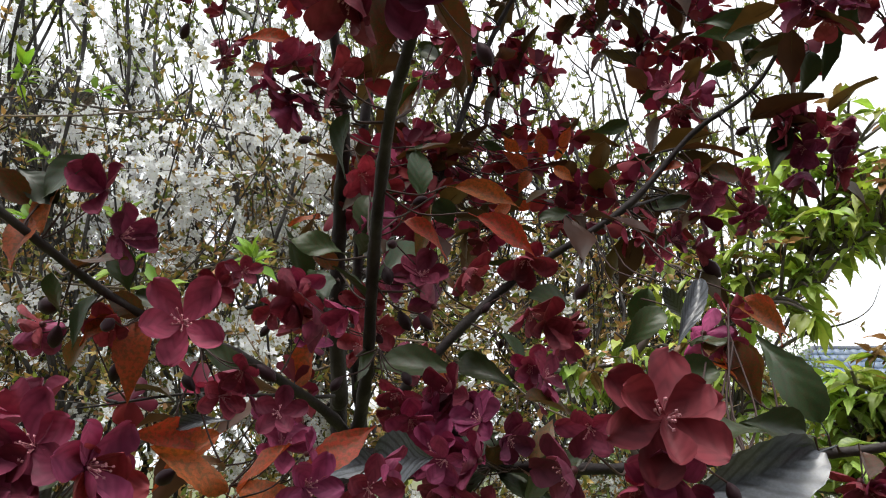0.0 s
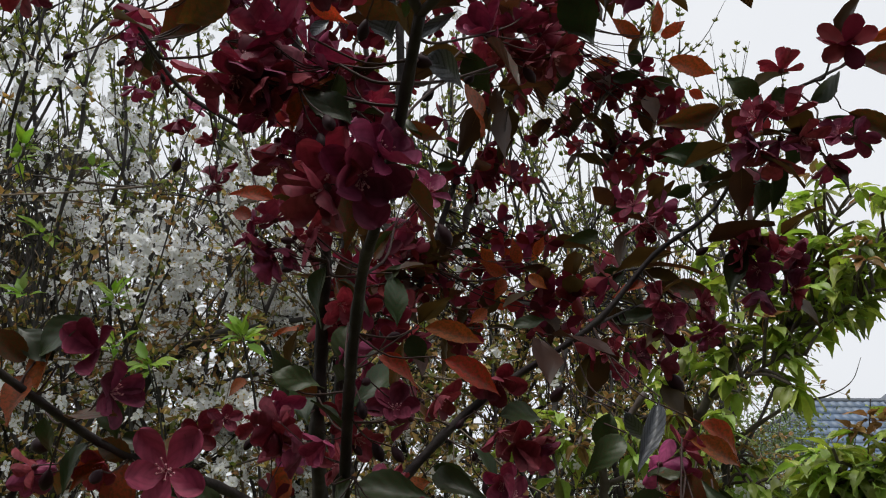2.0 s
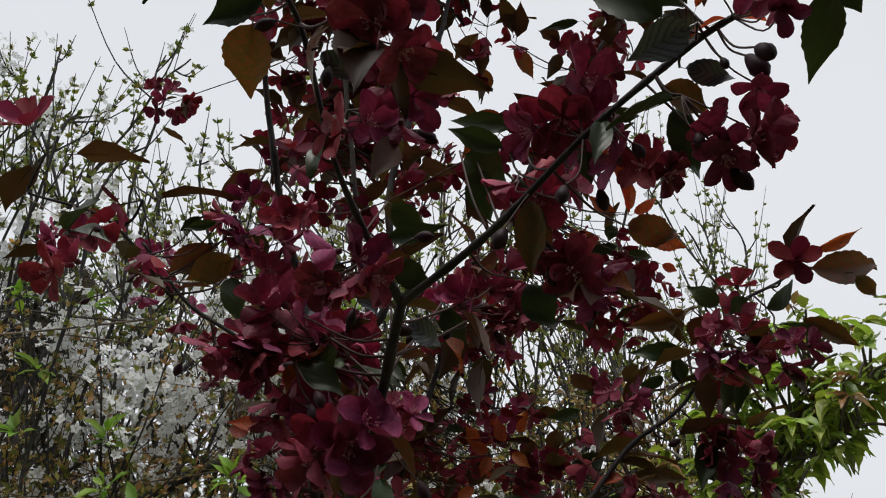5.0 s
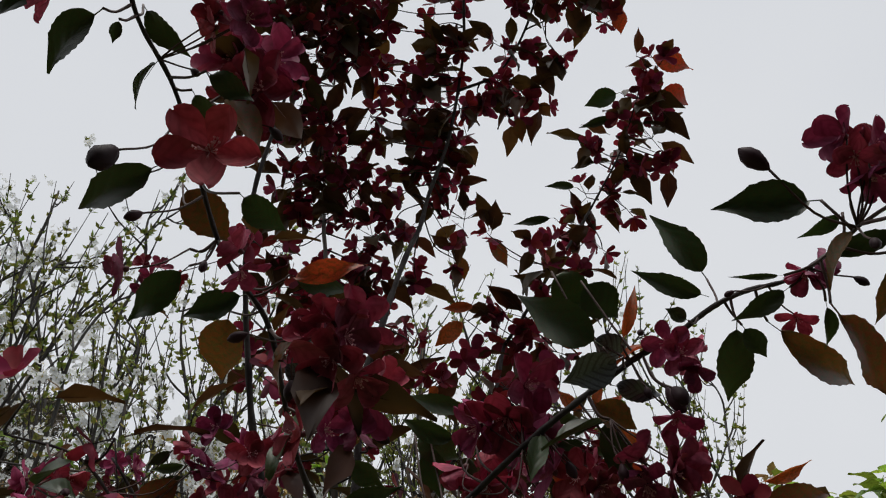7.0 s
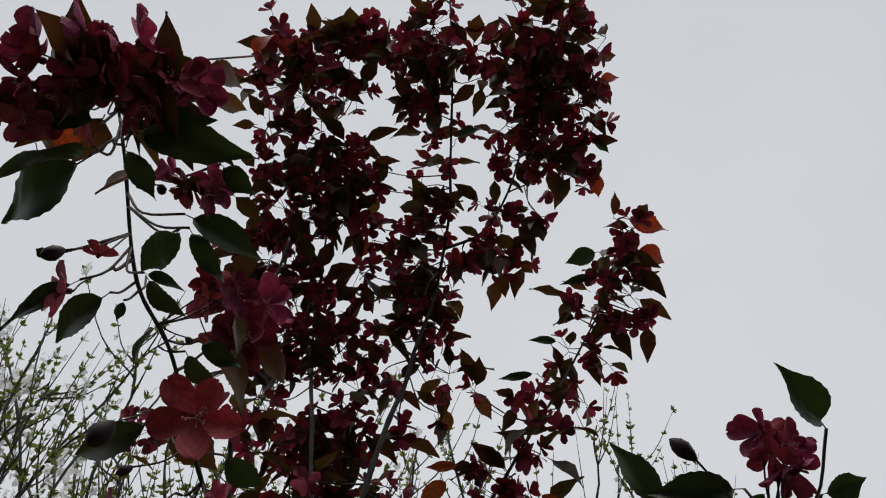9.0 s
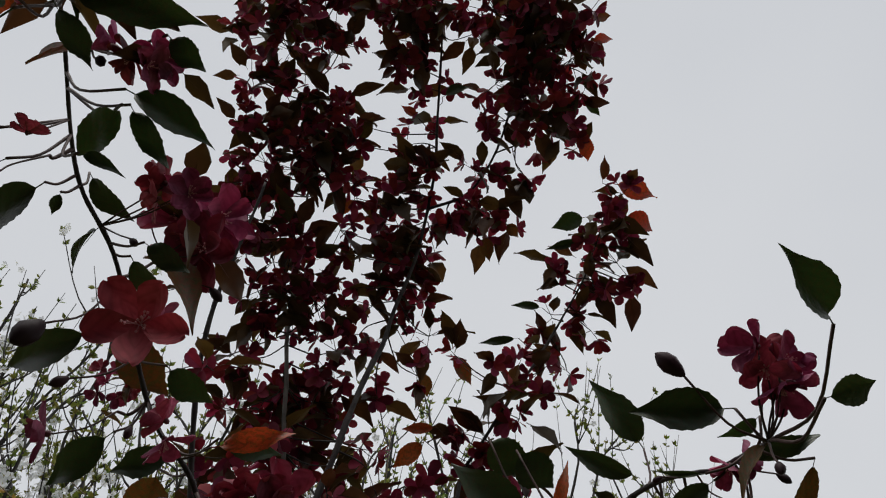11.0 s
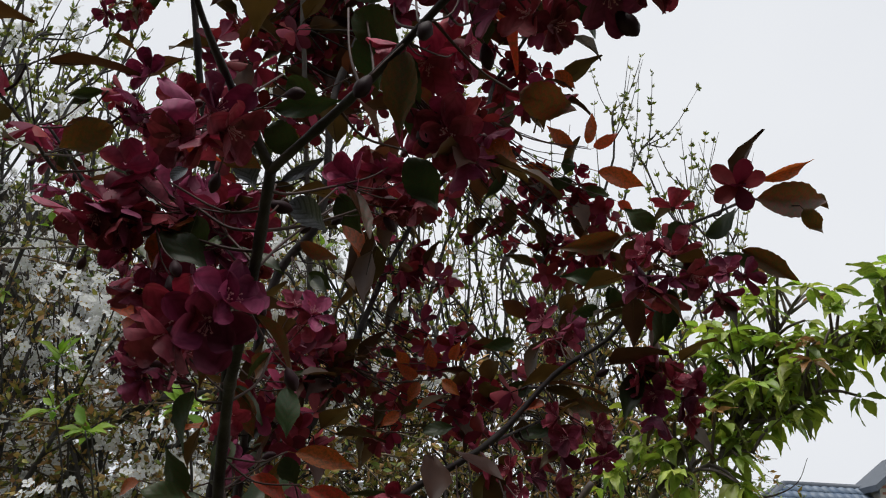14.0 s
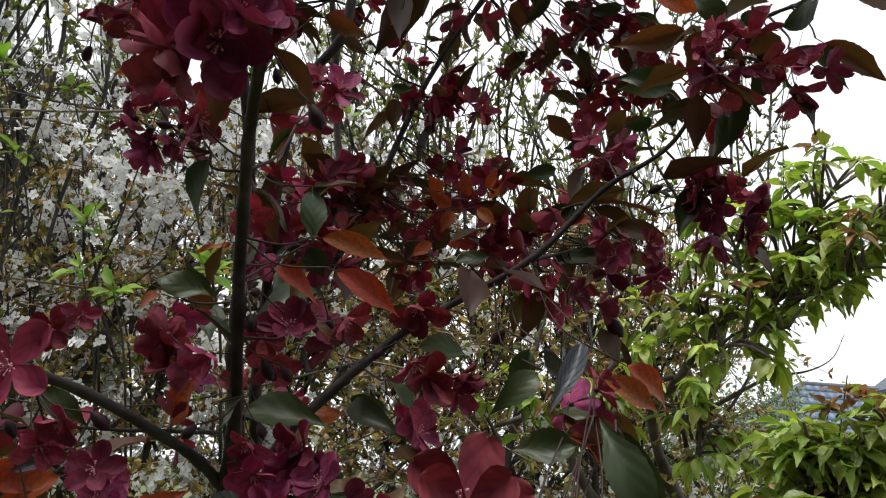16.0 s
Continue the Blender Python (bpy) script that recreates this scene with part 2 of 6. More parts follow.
def smooth_line(points, steps=6):
    """Points (x, y, z, radius) joined by a soft curve through all of them."""
    p = np.array(points, dtype=float)
    q = np.vstack([2 * p[0] - p[1], p, 2 * p[-1] - p[-2]])
    line = []
    for i in range(1, len(q) - 2):
        a, b, c, d = q[i - 1], q[i], q[i + 1], q[i + 2]
        for k in range(steps):
            t = k / steps
            line.append(0.5 * (2 * b + (c - a) * t + (2 * a - 5 * b + 4 * c - d) * t * t + (3 * b - a - 3 * c + d) * t ** 3))
    line.append(p[-1])
    line = np.array(line)
    line[:, 3] = np.maximum(line[:, 3], 0.0004)
    return line


def add_tube(pile, line, sides=6, slot=0, knots=0.0, rng=None):
    """A tapered tube along a line of (x, y, z, radius)."""
    line = np.asarray(line, dtype=float)
    n = len(line)
    d = np.gradient(line[:, :3], axis=0)
    d /= np.linalg.norm(d, axis=1)[:, None] + 1e-12
    ref = np.array([0.31, -0.22, 0.92]) if abs(d[0][2]) < 0.8 else np.array([0.93, 0.3, 0.1])
    u = np.cross(d, ref)
    u /= np.linalg.norm(u, axis=1)[:, None] + 1e-12
    w = np.cross(d, u)
    ang = np.arange(sides) * 2 * np.pi / sides
    r = line[:, 3].copy()
    if knots and rng is not None:
        r *= 1 + knots * np.array([rng.random() ** 3 for _ in range(n)])
    ring = u[:, None, :] * np.cos(ang)[None, :, None] + w[:, None, :] * np.sin(ang)[None, :, None]
    v = (line[:, None, :3] + ring * r[:, None, None]).reshape(-1, 3)
    faces = []
    for i in range(n - 1):
        for k in range(sides):
            a, b = i * sides + k, i * sides + (k + 1) % sides
            faces.append((a, b, b + sides, a + sides))
    faces.append(tuple(range((n - 1) * sides, n * sides)))
    faces.append(tuple(range(sides - 1, -1, -1)))
    pile.add(v, faces, slot)


def basis(forward, up):
    """A turn whose y runs along forward and whose z leans to up."""
    y = Vector(forward).normalized()
    x = y.cross(Vector(up))
    if x.length < 1e-4:
        x = y.cross(Vector((0.3, 1, 0.2)))
    x.normalize()
    z = x.cross(y)
    return Matrix((x, y, z)).transposed()


def leaf_blade(length=1.0, width=0.5, fold=0.25, droop=0.25, wave=0.04, teeth=0.0, rows=8, tip=0.12, seed=0):
    """A pointed oval leaf along +y from a short stalk, folded along its rib, drooping to -z."""
    rng = random.Random(seed)
    verts, faces, uvs = [], [], []
    cols = 5
    for i in range(rows + 1):
        t = i / rows
        half = 0.5 * width * (math.sin(math.pi * min(1, t ** 0.8)) ** 0.75 if 0 < t < 1 else 0.0)
        if t > 0.62:
            half *= 1 - 0.62 * ((t - 0.62) / 0.38) ** 0.8
        if t == 1:
            half = 0.002
        if t == 0:
            half = 0.012
        y = 0.14 + t * (1 + tip * 0.3)
        z = -droop * t * t
        for k in range(cols):
            s = (k - 2) / 2
            edge = half * s * (1 + (teeth * (1 if i % 2 else -1) if abs(s) == 1 else 0))
            lift = fold * half * abs(s) ** 1.3 + (wave * math.sin(7 * t + seed + 2 * s) * abs(s))
            verts.append((edge, y + (0.012 * rng.uniform(-1, 1) if 0 < t < 1 and abs(s) == 1 else 0), z + lift))
            uvs.append((abs(s) * 0.5, t - abs(s) * 0.18))
    for i in range(rows):
        for k in range(cols - 1):
            a = i * cols + k
            faces.append((a, a + 1, a + 1 + cols, a + cols))
    base = len(verts)
    for j, (y, z) in enumerate(((0.0, 0.0), (0.14, 0.0), (0.6, -droop * 0.22))):
        r = (0.012, 0.011, 0.006)[j]
        for a in (0, 2.1, 4.2):
            verts.append((r * math.cos(a), y, z + r * math.sin(a) - 0.004))
            uvs.append((0.02, 0.0))
    for j in range(2):
        for k in range(3):
            a, b = base + j * 3 + k, base + j * 3 + (k + 1) % 3
            faces.append((a, b, b + 3, a + 3))
    v = np.array(verts) * length
    return v.tolist(), faces, uvs


def petal_patch(length, width, cup, twist, rng, rows=7, cols=6):
    """One broad petal from the origin along +y, cupped to +z."""
    v, f, uv = [], [], []
    for i in range(rows + 1):
        t = math.sin(0.5 * math.pi * i / rows) ** 0.95
        half = 0.5 * width * (0.13 + 0.87 * math.sin(0.5 * math.pi * min(1.0, t / 0.62)) ** 1.3) * math.sqrt(max(0.015, 1 - (max(0.0, t - 0.58) / 0.425) ** 2))
        for k in range(cols + 1):
            s = 2 * k / cols - 1
            x = half * s
            y = length * (t - 0.02 * (1 - abs(s)) * (1 if t > 0.97 else 0))
            z = cup * length * (0.9 * t * t + 0.55 * (s * half / (0.5 * width)) ** 2 - 0.35 * max(0, t - 0.7))
            z += 0.045 * length * math.sin(4 * s + 5 * t + 3 * twist) * t
            v.append((x, y, z + twist * 0.09 * s * t * length))
            uv.append((abs(s) * 0.5, t))
    for i in range(rows):
        for k in range(cols):
            a = i * (cols + 1) + k
            f.append((a, a + 1, a + cols + 2, a + cols + 1))
    return np.array(v), f, uv


def blossom_mesh(seed, petals=5, open_=1.0, inner=0):
    """A crab apple blossom one unit across, facing +z, its stalk end at the origin: broad cupped petals and a calyx."""
    rng = random.Random(seed)
    verts, faces, slots, uvs, n = [], [], [], [], 0
    rings = [(petals, 0.52, 0.36, 0.34 + 0.5 * (1 - open_), 0.0)]
    if inner:
        rings.append((inner, 0.36, 0.28, 0.7, 0.05))
    for count, length, width, cup, lift in rings:
        start = rng.random() * 6
        for k in range(count):
            v, f, uv = petal_patch(length * rng.uniform(0.9, 1.08), width * rng.uniform(0.85, 1.1), cup * rng.uniform(0.5, 1.4), rng.uniform(-0.9, 0.9), rng)
            tilt = radians(rng.uniform(-26, 22) + 55 * (1 - open_))
            turn = Matrix.Rotation(start + 2 * math.pi * (k + rng.uniform(-0.12, 0.12)) / count, 3, "Z") @ Matrix.Rotation(tilt, 3, "X")
            v = v @ np.array(turn).T + np.array((0, 0, 0.09 + lift + 0.006 * (k % 2)))
            verts.append(v)
            uvs += uv
            faces += [tuple(i + n for i in q) for q in f]
            slots += [0] * len(f)
            n += len(v)
    # calyx: a small cup with five points
    cup_v, cup_f = [(0, 0, 0)], []
    for ring, (r, z) in enumerate(((0.05, 0.02), (0.062, 0.07), (0.05, 0.105))):
        for k in range(6):
            a = k * math.pi / 3
            cup_v.append((r * math.cos(a), r * math.sin(a), z))
    for k in range(6):
        cup_f.append((0, 1 + (k + 1) % 6, 1 + k))
        for ring in range(2):
            a, b = 1 + ring * 6 + k, 1 + ring * 6 + (k + 1) % 6
            cup_f.append((a, b, b + 6, a + 6))
    verts.append(np.array(cup_v))
    uvs += [(0.1, 0.1)] * len(cup_v)
    faces += [tuple(i + n for i in q) for q in cup_f]
    slots += [1] * len(cup_f)
    return np.concatenate(verts), faces, slots, uvs


def stamen_mesh(seed):
    rng = random.Random(seed)
    pile = Pile()
    for k in range(14):
        a, lean, h = rng.random() * 6.28, rng.uniform(0.02, 0.13), rng.uniform(0.20, 0.28)
        top = np.array((lean * math.cos(a), lean * math.sin(a), h))
        add_tube(pile, [(0.02 * math.cos(a), 0.02 * math.sin(a), 0.1, 0.006), (*top, 0.004)], 3)
        o = [(0.017, 0, 0), (-0.017, 0, 0), (0, 0.017, 0), (0, -0.017, 0), (0, 0, 0.02), (0, 0, -0.02)]
        pile.add(np.array(o) + top, [(0, 2, 4), (2, 1, 4), (1, 3, 4), (3, 0, 4), (2, 0, 5), (1, 2, 5), (3, 1, 5), (0, 3, 5)])
    return pile.mesh("stamens")


def bud_shape():
    """A pointed bud along +y on a stub of stalk."""
    v, f = [], []
    prof = [(0.0, 0.05), (0.08, 0.12), (0.22, 0.2), (0.5, 0.29), (0.75, 0.24), (0.92, 0.11), (1.0, 0.01)]
    for y, r in prof:
        for k in range(7):
            a = k * 2 * math.pi / 7
            v.append((r * math.cos(a), y, r * math.sin(a)))
    for i in range(len(prof) - 1):
        for k in range(7):
            a, b = i * 7 + k, i * 7 + (k + 1) % 7
            f.append((a, b, b + 7, a + 7))
    return v, f


def at(p, turn, size):
    return Matrix.Translation(p) @ turn.to_4x4() @ Matrix.Scale(size, 4)


def moved(verts, m):
    a = np.asarray(verts)
    r = np.array(m.to_3x3())
    return a @ r.T + np.array(m.translation)

BRANCHES = {}
BRANCHES["main_stem"] = [(-0.030, 0.560, 0.000, 0.0135), (-0.028, 0.550, 0.900, 0.0104), (-0.030, 0.545, 1.300, 0.0078), (-0.038, 0.573, 1.600, 0.0057), (-0.029, 0.553, 1.634, 0.0047), (-0.016, 0.508, 1.682, 0.0039), (-0.005, 0.453, 1.741, 0.0035), (0.009, 0.384, 1.795, 0.0031), (0.024, 0.333, 1.813, 0.0029), (0.049, 0.253, 1.873, 0.0026)]
BRANCHES["left_limb"] = [(-0.030, 0.552, 1.638, 0.0039), (-0.048, 0.514, 1.659, 0.0034), (-0.090, 0.453, 1.684, 0.0029), (-0.124, 0.405, 1.700, 0.0026), (-0.143, 0.374, 1.714, 0.0023), (-0.164, 0.341, 1.732, 0.0021), (-0.190, 0.313, 1.754, 0.0017)]
BRANCHES["upper_left"] = [(0.049, 0.253, 1.873, 0.0022), (0.021, 0.207, 1.922, 0.0014), (0.008, 0.158, 1.971, 0.0012), (-0.012, 0.121, 1.992, 0.0011), (-0.025, 0.061, 2.032, 0.0010), (-0.038, 0.024, 2.048, 0.0009), (-0.039, -0.030, 2.075, 0.0007), (-0.041, -0.061, 2.092, 0.0006)]
BRANCHES["upper_right"] = [(0.049, 0.253, 1.873, 0.0022), (0.099, 0.207, 1.895, 0.0017), (0.143, 0.172, 1.927, 0.0015), (0.180, 0.153, 1.954, 0.0015), (0.204, 0.144, 1.965, 0.0014), (0.220, 0.128, 1.971, 0.0012), (0.232, 0.116, 1.972, 0.0011), (0.245, 0.102, 1.969, 0.0009), (0.247, 0.072, 1.961, 0.0008), (0.236, 0.028, 1.941, 0.0006)]
BRANCHES["low_right"] = [(-0.020, 0.534, 1.630, 0.0036), (0.027, 0.496, 1.625, 0.0033), (0.087, 0.448, 1.621, 0.0030), (0.150, 0.419, 1.623, 0.0027), (0.215, 0.394, 1.629, 0.0024), (0.240, 0.384, 1.632, 0.0021), (0.276, 0.378, 1.641, 0.0018)]
BRANCHES["right_limb"] = [(-0.010, 0.598, 1.660, 0.0042), (0.011, 0.591, 1.689, 0.0038), (0.079, 0.596, 1.755, 0.0032), (0.169, 0.582, 1.815, 0.0027), (0.224, 0.579, 1.875, 0.0021), (0.271, 0.561, 1.909, 0.0017), (0.309, 0.518, 1.973, 0.0015), (0.345, 0.501, 1.995, 0.0012), (0.379, 0.518, 2.023, 0.0008)]
BRANCHES["right_twig"] = [(0.169, 0.582, 1.815, 0.0016), (0.198, 0.622, 1.835, 0.0012), (0.242, 0.668, 1.862, 0.0008)]
BRANCHES["back_stem"] = [(0.000, 0.720, 0.000, 0.0156), (0.000, 0.700, 0.900, 0.0125), (-0.064, 0.708, 1.594, 0.0078), (-0.063, 0.674, 1.679, 0.0068), (-0.061, 0.636, 1.740, 0.0060), (-0.057, 0.603, 1.818, 0.0052), (-0.047, 0.553, 1.879, 0.0042), (-0.060, 0.490, 1.984, 0.0034), (-0.082, 0.451, 2.082, 0.0028), (-0.095, 0.407, 2.190, 0.0024), (-0.092, 0.382, 2.268, 0.0021), (-0.079, 0.366, 2.336, 0.0017), (-0.068, 0.348, 2.406, 0.0013)]
BRANCHES["leader"] = [(-0.045, 0.693, 1.652, 0.0047), (-0.050, 0.671, 1.727, 0.0044), (-0.041, 0.629, 1.949, 0.0042), (0.002, 0.609, 2.029, 0.0040), (-0.000, 0.600, 2.143, 0.0037), (0.020, 0.607, 2.261, 0.0035), (0.043, 0.624, 2.369, 0.0033), (0.061, 0.645, 2.467, 0.0029), (0.103, 0.599, 2.643, 0.0023), (0.108, 0.501, 2.849, 0.0018), (0.099, 0.351, 3.062, 0.0012)]
BRANCHES["leader_fork"] = [(0.103, 0.599, 2.643, 0.0024), (0.163, 0.593, 2.679, 0.0020), (0.201, 0.549, 2.725, 0.0017), (0.225, 0.488, 2.791, 0.0014), (0.258, 0.421, 2.863, 0.0011), (0.278, 0.353, 2.934, 0.0008)]
BRANCHES["leader_side"] = [(0.201, 0.549, 2.725, 0.0013), (0.249, 0.530, 2.746, 0.0011), (0.292, 0.487, 2.792, 0.0009), (0.321, 0.432, 2.851, 0.0007)]
BRANCHES["second_stem"] = [(-0.020, 0.700, 1.800, 0.0034), (0.021, 0.722, 1.902, 0.0031), (0.059, 0.737, 2.030, 0.0028), (0.091, 0.739, 2.107, 0.0026), (0.150, 0.720, 2.200, 0.0024), (0.172, 0.745, 2.299, 0.0023)]
BRANCHES["spray_twig"] = [(0.172, 0.745, 2.299, 0.0024), (0.217, 0.723, 2.366, 0.0022), (0.261, 0.712, 2.436, 0.0019), (0.305, 0.706, 2.515, 0.0016), (0.344, 0.681, 2.586, 0.0013), (0.368, 0.626, 2.645, 0.0010), (0.384, 0.577, 2.697, 0.0007)]
BRANCHES["pale_stem"] = [(-0.020, 0.757, 1.958, 0.0036), (-0.033, 0.757, 2.033, 0.0034), (-0.087, 0.698, 2.451, 0.0027), (-0.136, 0.883, 2.609, 0.0025), (-0.119, 0.786, 2.640, 0.0021), (-0.103, 0.634, 2.854, 0.0016), (-0.109, 0.497, 3.081, 0.0010)]
BRANCHES["corner_branch"] = [(-0.039, 0.567, 1.582, 0.0019), (-0.070, 0.443, 1.573, 0.0016), (-0.093, 0.344, 1.590, 0.0012), (-0.110, 0.313, 1.603, 0.0010), (-0.145, 0.304, 1.612, 0.0007)]
BRANCHES["cross_twig"] = [(-0.182, 0.441, 2.009, 0.0011), (-0.146, 0.464, 1.968, 0.0014), (-0.101, 0.471, 1.937, 0.0016)]
BRANCHES["far_left_twig"] = [(-0.120, 0.370, 1.933, 0.0012), (-0.149, 0.330, 1.964, 0.0010), (-0.190, 0.301, 1.971, 0.0007)]
BRANCHES["low_left_twig"] = [(-0.058, 0.623, 1.674, 0.0016), (-0.108, 0.540, 1.666, 0.0011), (-0.146, 0.518, 1.664, 0.0009), (-0.206, 0.517, 1.656, 0.0006)]
LEFT_LIMB_BLOOM = [
    (-0.090, 0.384, 1.688, 0.048, -1), (-0.124, 0.355, 1.747, 0.036, -1), (-0.115, 0.361, 1.725, 0.034, 0), (-0.174, 0.405, 1.690, 0.028, 1), (-0.132, 0.397, 1.690, 0.028, 0), (-0.076, 0.389, 1.708, 0.022, 1), (-0.069, 0.389, 1.653, 0.026, 0), (-0.037, 0.387, 1.630, 0.029, 1), (-0.051, 0.393, 1.644, 0.022, 0), (-0.135, 0.254, 1.895, 0.033, 1),
]
CORNER_BLOOM = [
    (-0.099, 0.286, 1.626, 0.038, 0), (-0.084, 0.295, 1.615, 0.040, 0), (-0.111, 0.284, 1.615, 0.036, 0), (0.008, 0.363, 1.612, 0.029, 0), (-0.019, 0.362, 1.612, 0.031, 0),
]
LOW_RIGHT_BLOOM = [
    (0.132, 0.345, 1.642, 0.056, -1), (0.135, 0.356, 1.621, 0.038, 1), (0.093, 0.344, 1.620, 0.036, 0), (0.018, 0.448, 1.646, 0.034, 0), (0.041, 0.455, 1.662, 0.034, 0), (0.057, 0.439, 1.646, 0.034, 0), (0.033, 0.432, 1.629, 0.034, 0), (0.055, 0.424, 1.625, 0.033, 0), (0.072, 0.442, 1.637, 0.029, 0), (0.010, 0.463, 1.662, 0.029, 0), (0.042, 0.438, 1.611, 0.034, 1), (0.225, 0.373, 1.614, 0.029, 0),
]
STEM_BLOOM = [
    (0.021, 0.465, 1.732, 0.034, -1), (0.048, 0.504, 1.745, 0.036, 0), (-0.023, 0.469, 1.711, 0.033, 0), (-0.075, 0.549, 1.748, 0.038, 0), (-0.067, 0.562, 1.705, 0.034, 0), (-0.024, 0.502, 1.812, 0.034, 0), (-0.013, 0.493, 1.775, 0.032, 1), (-0.101, 0.583, 1.736, 0.032, 0),
]
RIGHT_LIMB_BLOOM = [
    (0.091, 0.562, 1.768, 0.042, 0), (0.102, 0.536, 1.716, 0.042, 1), (0.094, 0.574, 1.692, 0.034, 0), (0.189, 0.472, 1.699, 0.033, 0), (0.204, 0.470, 1.709, 0.031, 0), (0.202, 0.475, 1.690, 0.028, 0),
]
MIDDLE_LOW_BLOOM_A = [
    (0.010, 0.523, 1.689, 0.034, 1), (0.099, 0.531, 1.679, 0.034, 0), (-0.027, 0.559, 1.703, 0.034, 0),
]
MIDDLE_LOW_BLOOM_B = [
    (-0.024, 0.647, 1.775, 0.042, 1), (-0.026, 0.621, 1.729, 0.042, 1), (0.019, 0.618, 1.745, 0.042, 1), (0.122, 0.611, 1.720, 0.040, 1), (-0.043, 0.499, 1.711, 0.044, 1), (-0.062, 0.496, 1.717, 0.040, 1),
]
BLOOM_GROUPS = (LEFT_LIMB_BLOOM, CORNER_BLOOM, LOW_RIGHT_BLOOM, STEM_BLOOM, RIGHT_LIMB_BLOOM, MIDDLE_LOW_BLOOM_A, MIDDLE_LOW_BLOOM_B)
LEAVES_LOW = [
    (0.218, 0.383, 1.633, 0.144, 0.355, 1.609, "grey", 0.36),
    (0.216, 0.386, 1.638, 0.193, 0.383, 1.682, "green", 0.42),
    (0.200, 0.462, 1.698, 0.211, 0.453, 1.660, "bronze", 0.42),
    (0.200, 0.458, 1.714, 0.241, 0.463, 1.702, "orange", 0.36),
    (0.210, 0.386, 1.637, 0.173, 0.362, 1.642, "green", 0.40),
    (0.202, 0.511, 1.747, 0.181, 0.492, 1.699, "grey", 0.26),
    (0.174, 0.496, 1.721, 0.149, 0.480, 1.700, "green", 0.50),
]
LEAVES_LEFT_A = [
    (-0.157, 0.360, 1.742, -0.134, 0.344, 1.764, "green", 0.60),
    (-0.160, 0.360, 1.739, -0.175, 0.344, 1.756, "bronze", 0.50),
    (-0.160, 0.361, 1.737, -0.162, 0.347, 1.711, "orange", 0.60),
    (-0.146, 0.361, 1.739, -0.168, 0.354, 1.760, "green", 0.50),
    (-0.126, 0.375, 1.729, -0.119, 0.383, 1.705, "green", 0.55),
    (-0.131, 0.412, 1.709, -0.106, 0.406, 1.700, "green", 0.40),
    (-0.096, 0.455, 1.637, -0.116, 0.423, 1.637, "orange", 0.50),
]
LEAVES_LEFT_B = [
    (-0.086, 0.455, 1.640, -0.113, 0.428, 1.618, "orange", 0.35),
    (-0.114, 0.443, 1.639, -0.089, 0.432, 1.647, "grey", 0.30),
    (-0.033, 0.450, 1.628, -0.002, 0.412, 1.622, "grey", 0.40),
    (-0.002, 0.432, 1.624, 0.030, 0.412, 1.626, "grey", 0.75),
    (-0.168, 0.397, 1.720, -0.167, 0.404, 1.695, "green", 0.50),
    (-0.183, 0.475, 1.698, -0.206, 0.481, 1.676, "bronze", 0.40),
    (-0.072, 0.436, 1.853, -0.089, 0.434, 1.858, "orange", 0.60),
]
LEAVES_STEM_A = [
    (0.010, 0.526, 1.843, 0.018, 0.517, 1.805, "green", 0.50),
    (0.035, 0.620, 1.701, 0.070, 0.583, 1.691, "green", 0.40),
    (0.009, 0.569, 1.949, 0.026, 0.554, 1.930, "green", 0.40),
    (0.021, 0.547, 1.773, -0.002, 0.498, 1.759, "green", 0.40),
    (-0.035, 0.500, 1.744, -0.051, 0.475, 1.756, "bronze", 0.40),
    (-0.015, 0.487, 1.794, -0.018, 0.474, 1.767, "green", 0.60),
    (0.046, 0.724, 2.068, 0.055, 0.730, 2.048, "green", 0.50),
]
STEM_CLUSTERS = [
    (-0.005, 0.328, 1.886, 0.017, 0.011, 3, 0.031, ''), (0.007, 0.370, 1.891, 0.012, 0.020, 3, 0.029, ''), (-0.021, 0.300, 1.841, 0.013, 0.013, 3, 0.032, ''), (-0.040, 0.279, 1.863, 0.014, 0.011, 3, 0.033, ''), (0.012, 0.292, 1.817, 0.020, 0.016, 4, 0.043, ''), (-0.038, 0.386, 1.818, 0.020, 0.015, 6, 0.033, ''), (-0.019, 0.278, 1.875, 0.016, 0.021, 5, 0.037, ''), (-0.010, 0.337, 1.862, 0.017, 0.009, 3, 0.034, ''), (0.025, 0.224, 1.879, 0.018, 0.013, 4, 0.033, ''), (-0.065, 0.369, 1.992, 0.035, 0.020, 7, 0.033, ''), (-0.065, 0.399, 1.973, 0.023, 0.023, 3, 0.031, ''), (0.032, 0.427, 1.859, 0.013, 0.015, 3, 0.028, ''),
]
LEFT_CLUSTERS = [
    (-0.002, 0.323, 1.888, 0.017, 0.009, 3, 0.028, ''), (0.010, 0.367, 1.889, 0.015, 0.012, 3, 0.029, ''), (0.073, 0.371, 1.933, 0.020, 0.014, 4, 0.030, ''), (0.104, 0.347, 1.914, 0.009, 0.012, 2, 0.027, ''), (-0.154, 0.301, 1.938, 0.020, 0.014, 4, 0.028, ''), (-0.183, 0.471, 1.997, 0.016, 0.027, 4, 0.026, ''), (-0.165, 0.503, 1.972, 0.018, 0.013, 2, 0.027, ''), (-0.140, 0.537, 1.944, 0.010, 0.021, 3, 0.026, ''), (-0.338, 0.764, 2.406, 0.031, 0.034, 5, 0.037, ''),
]
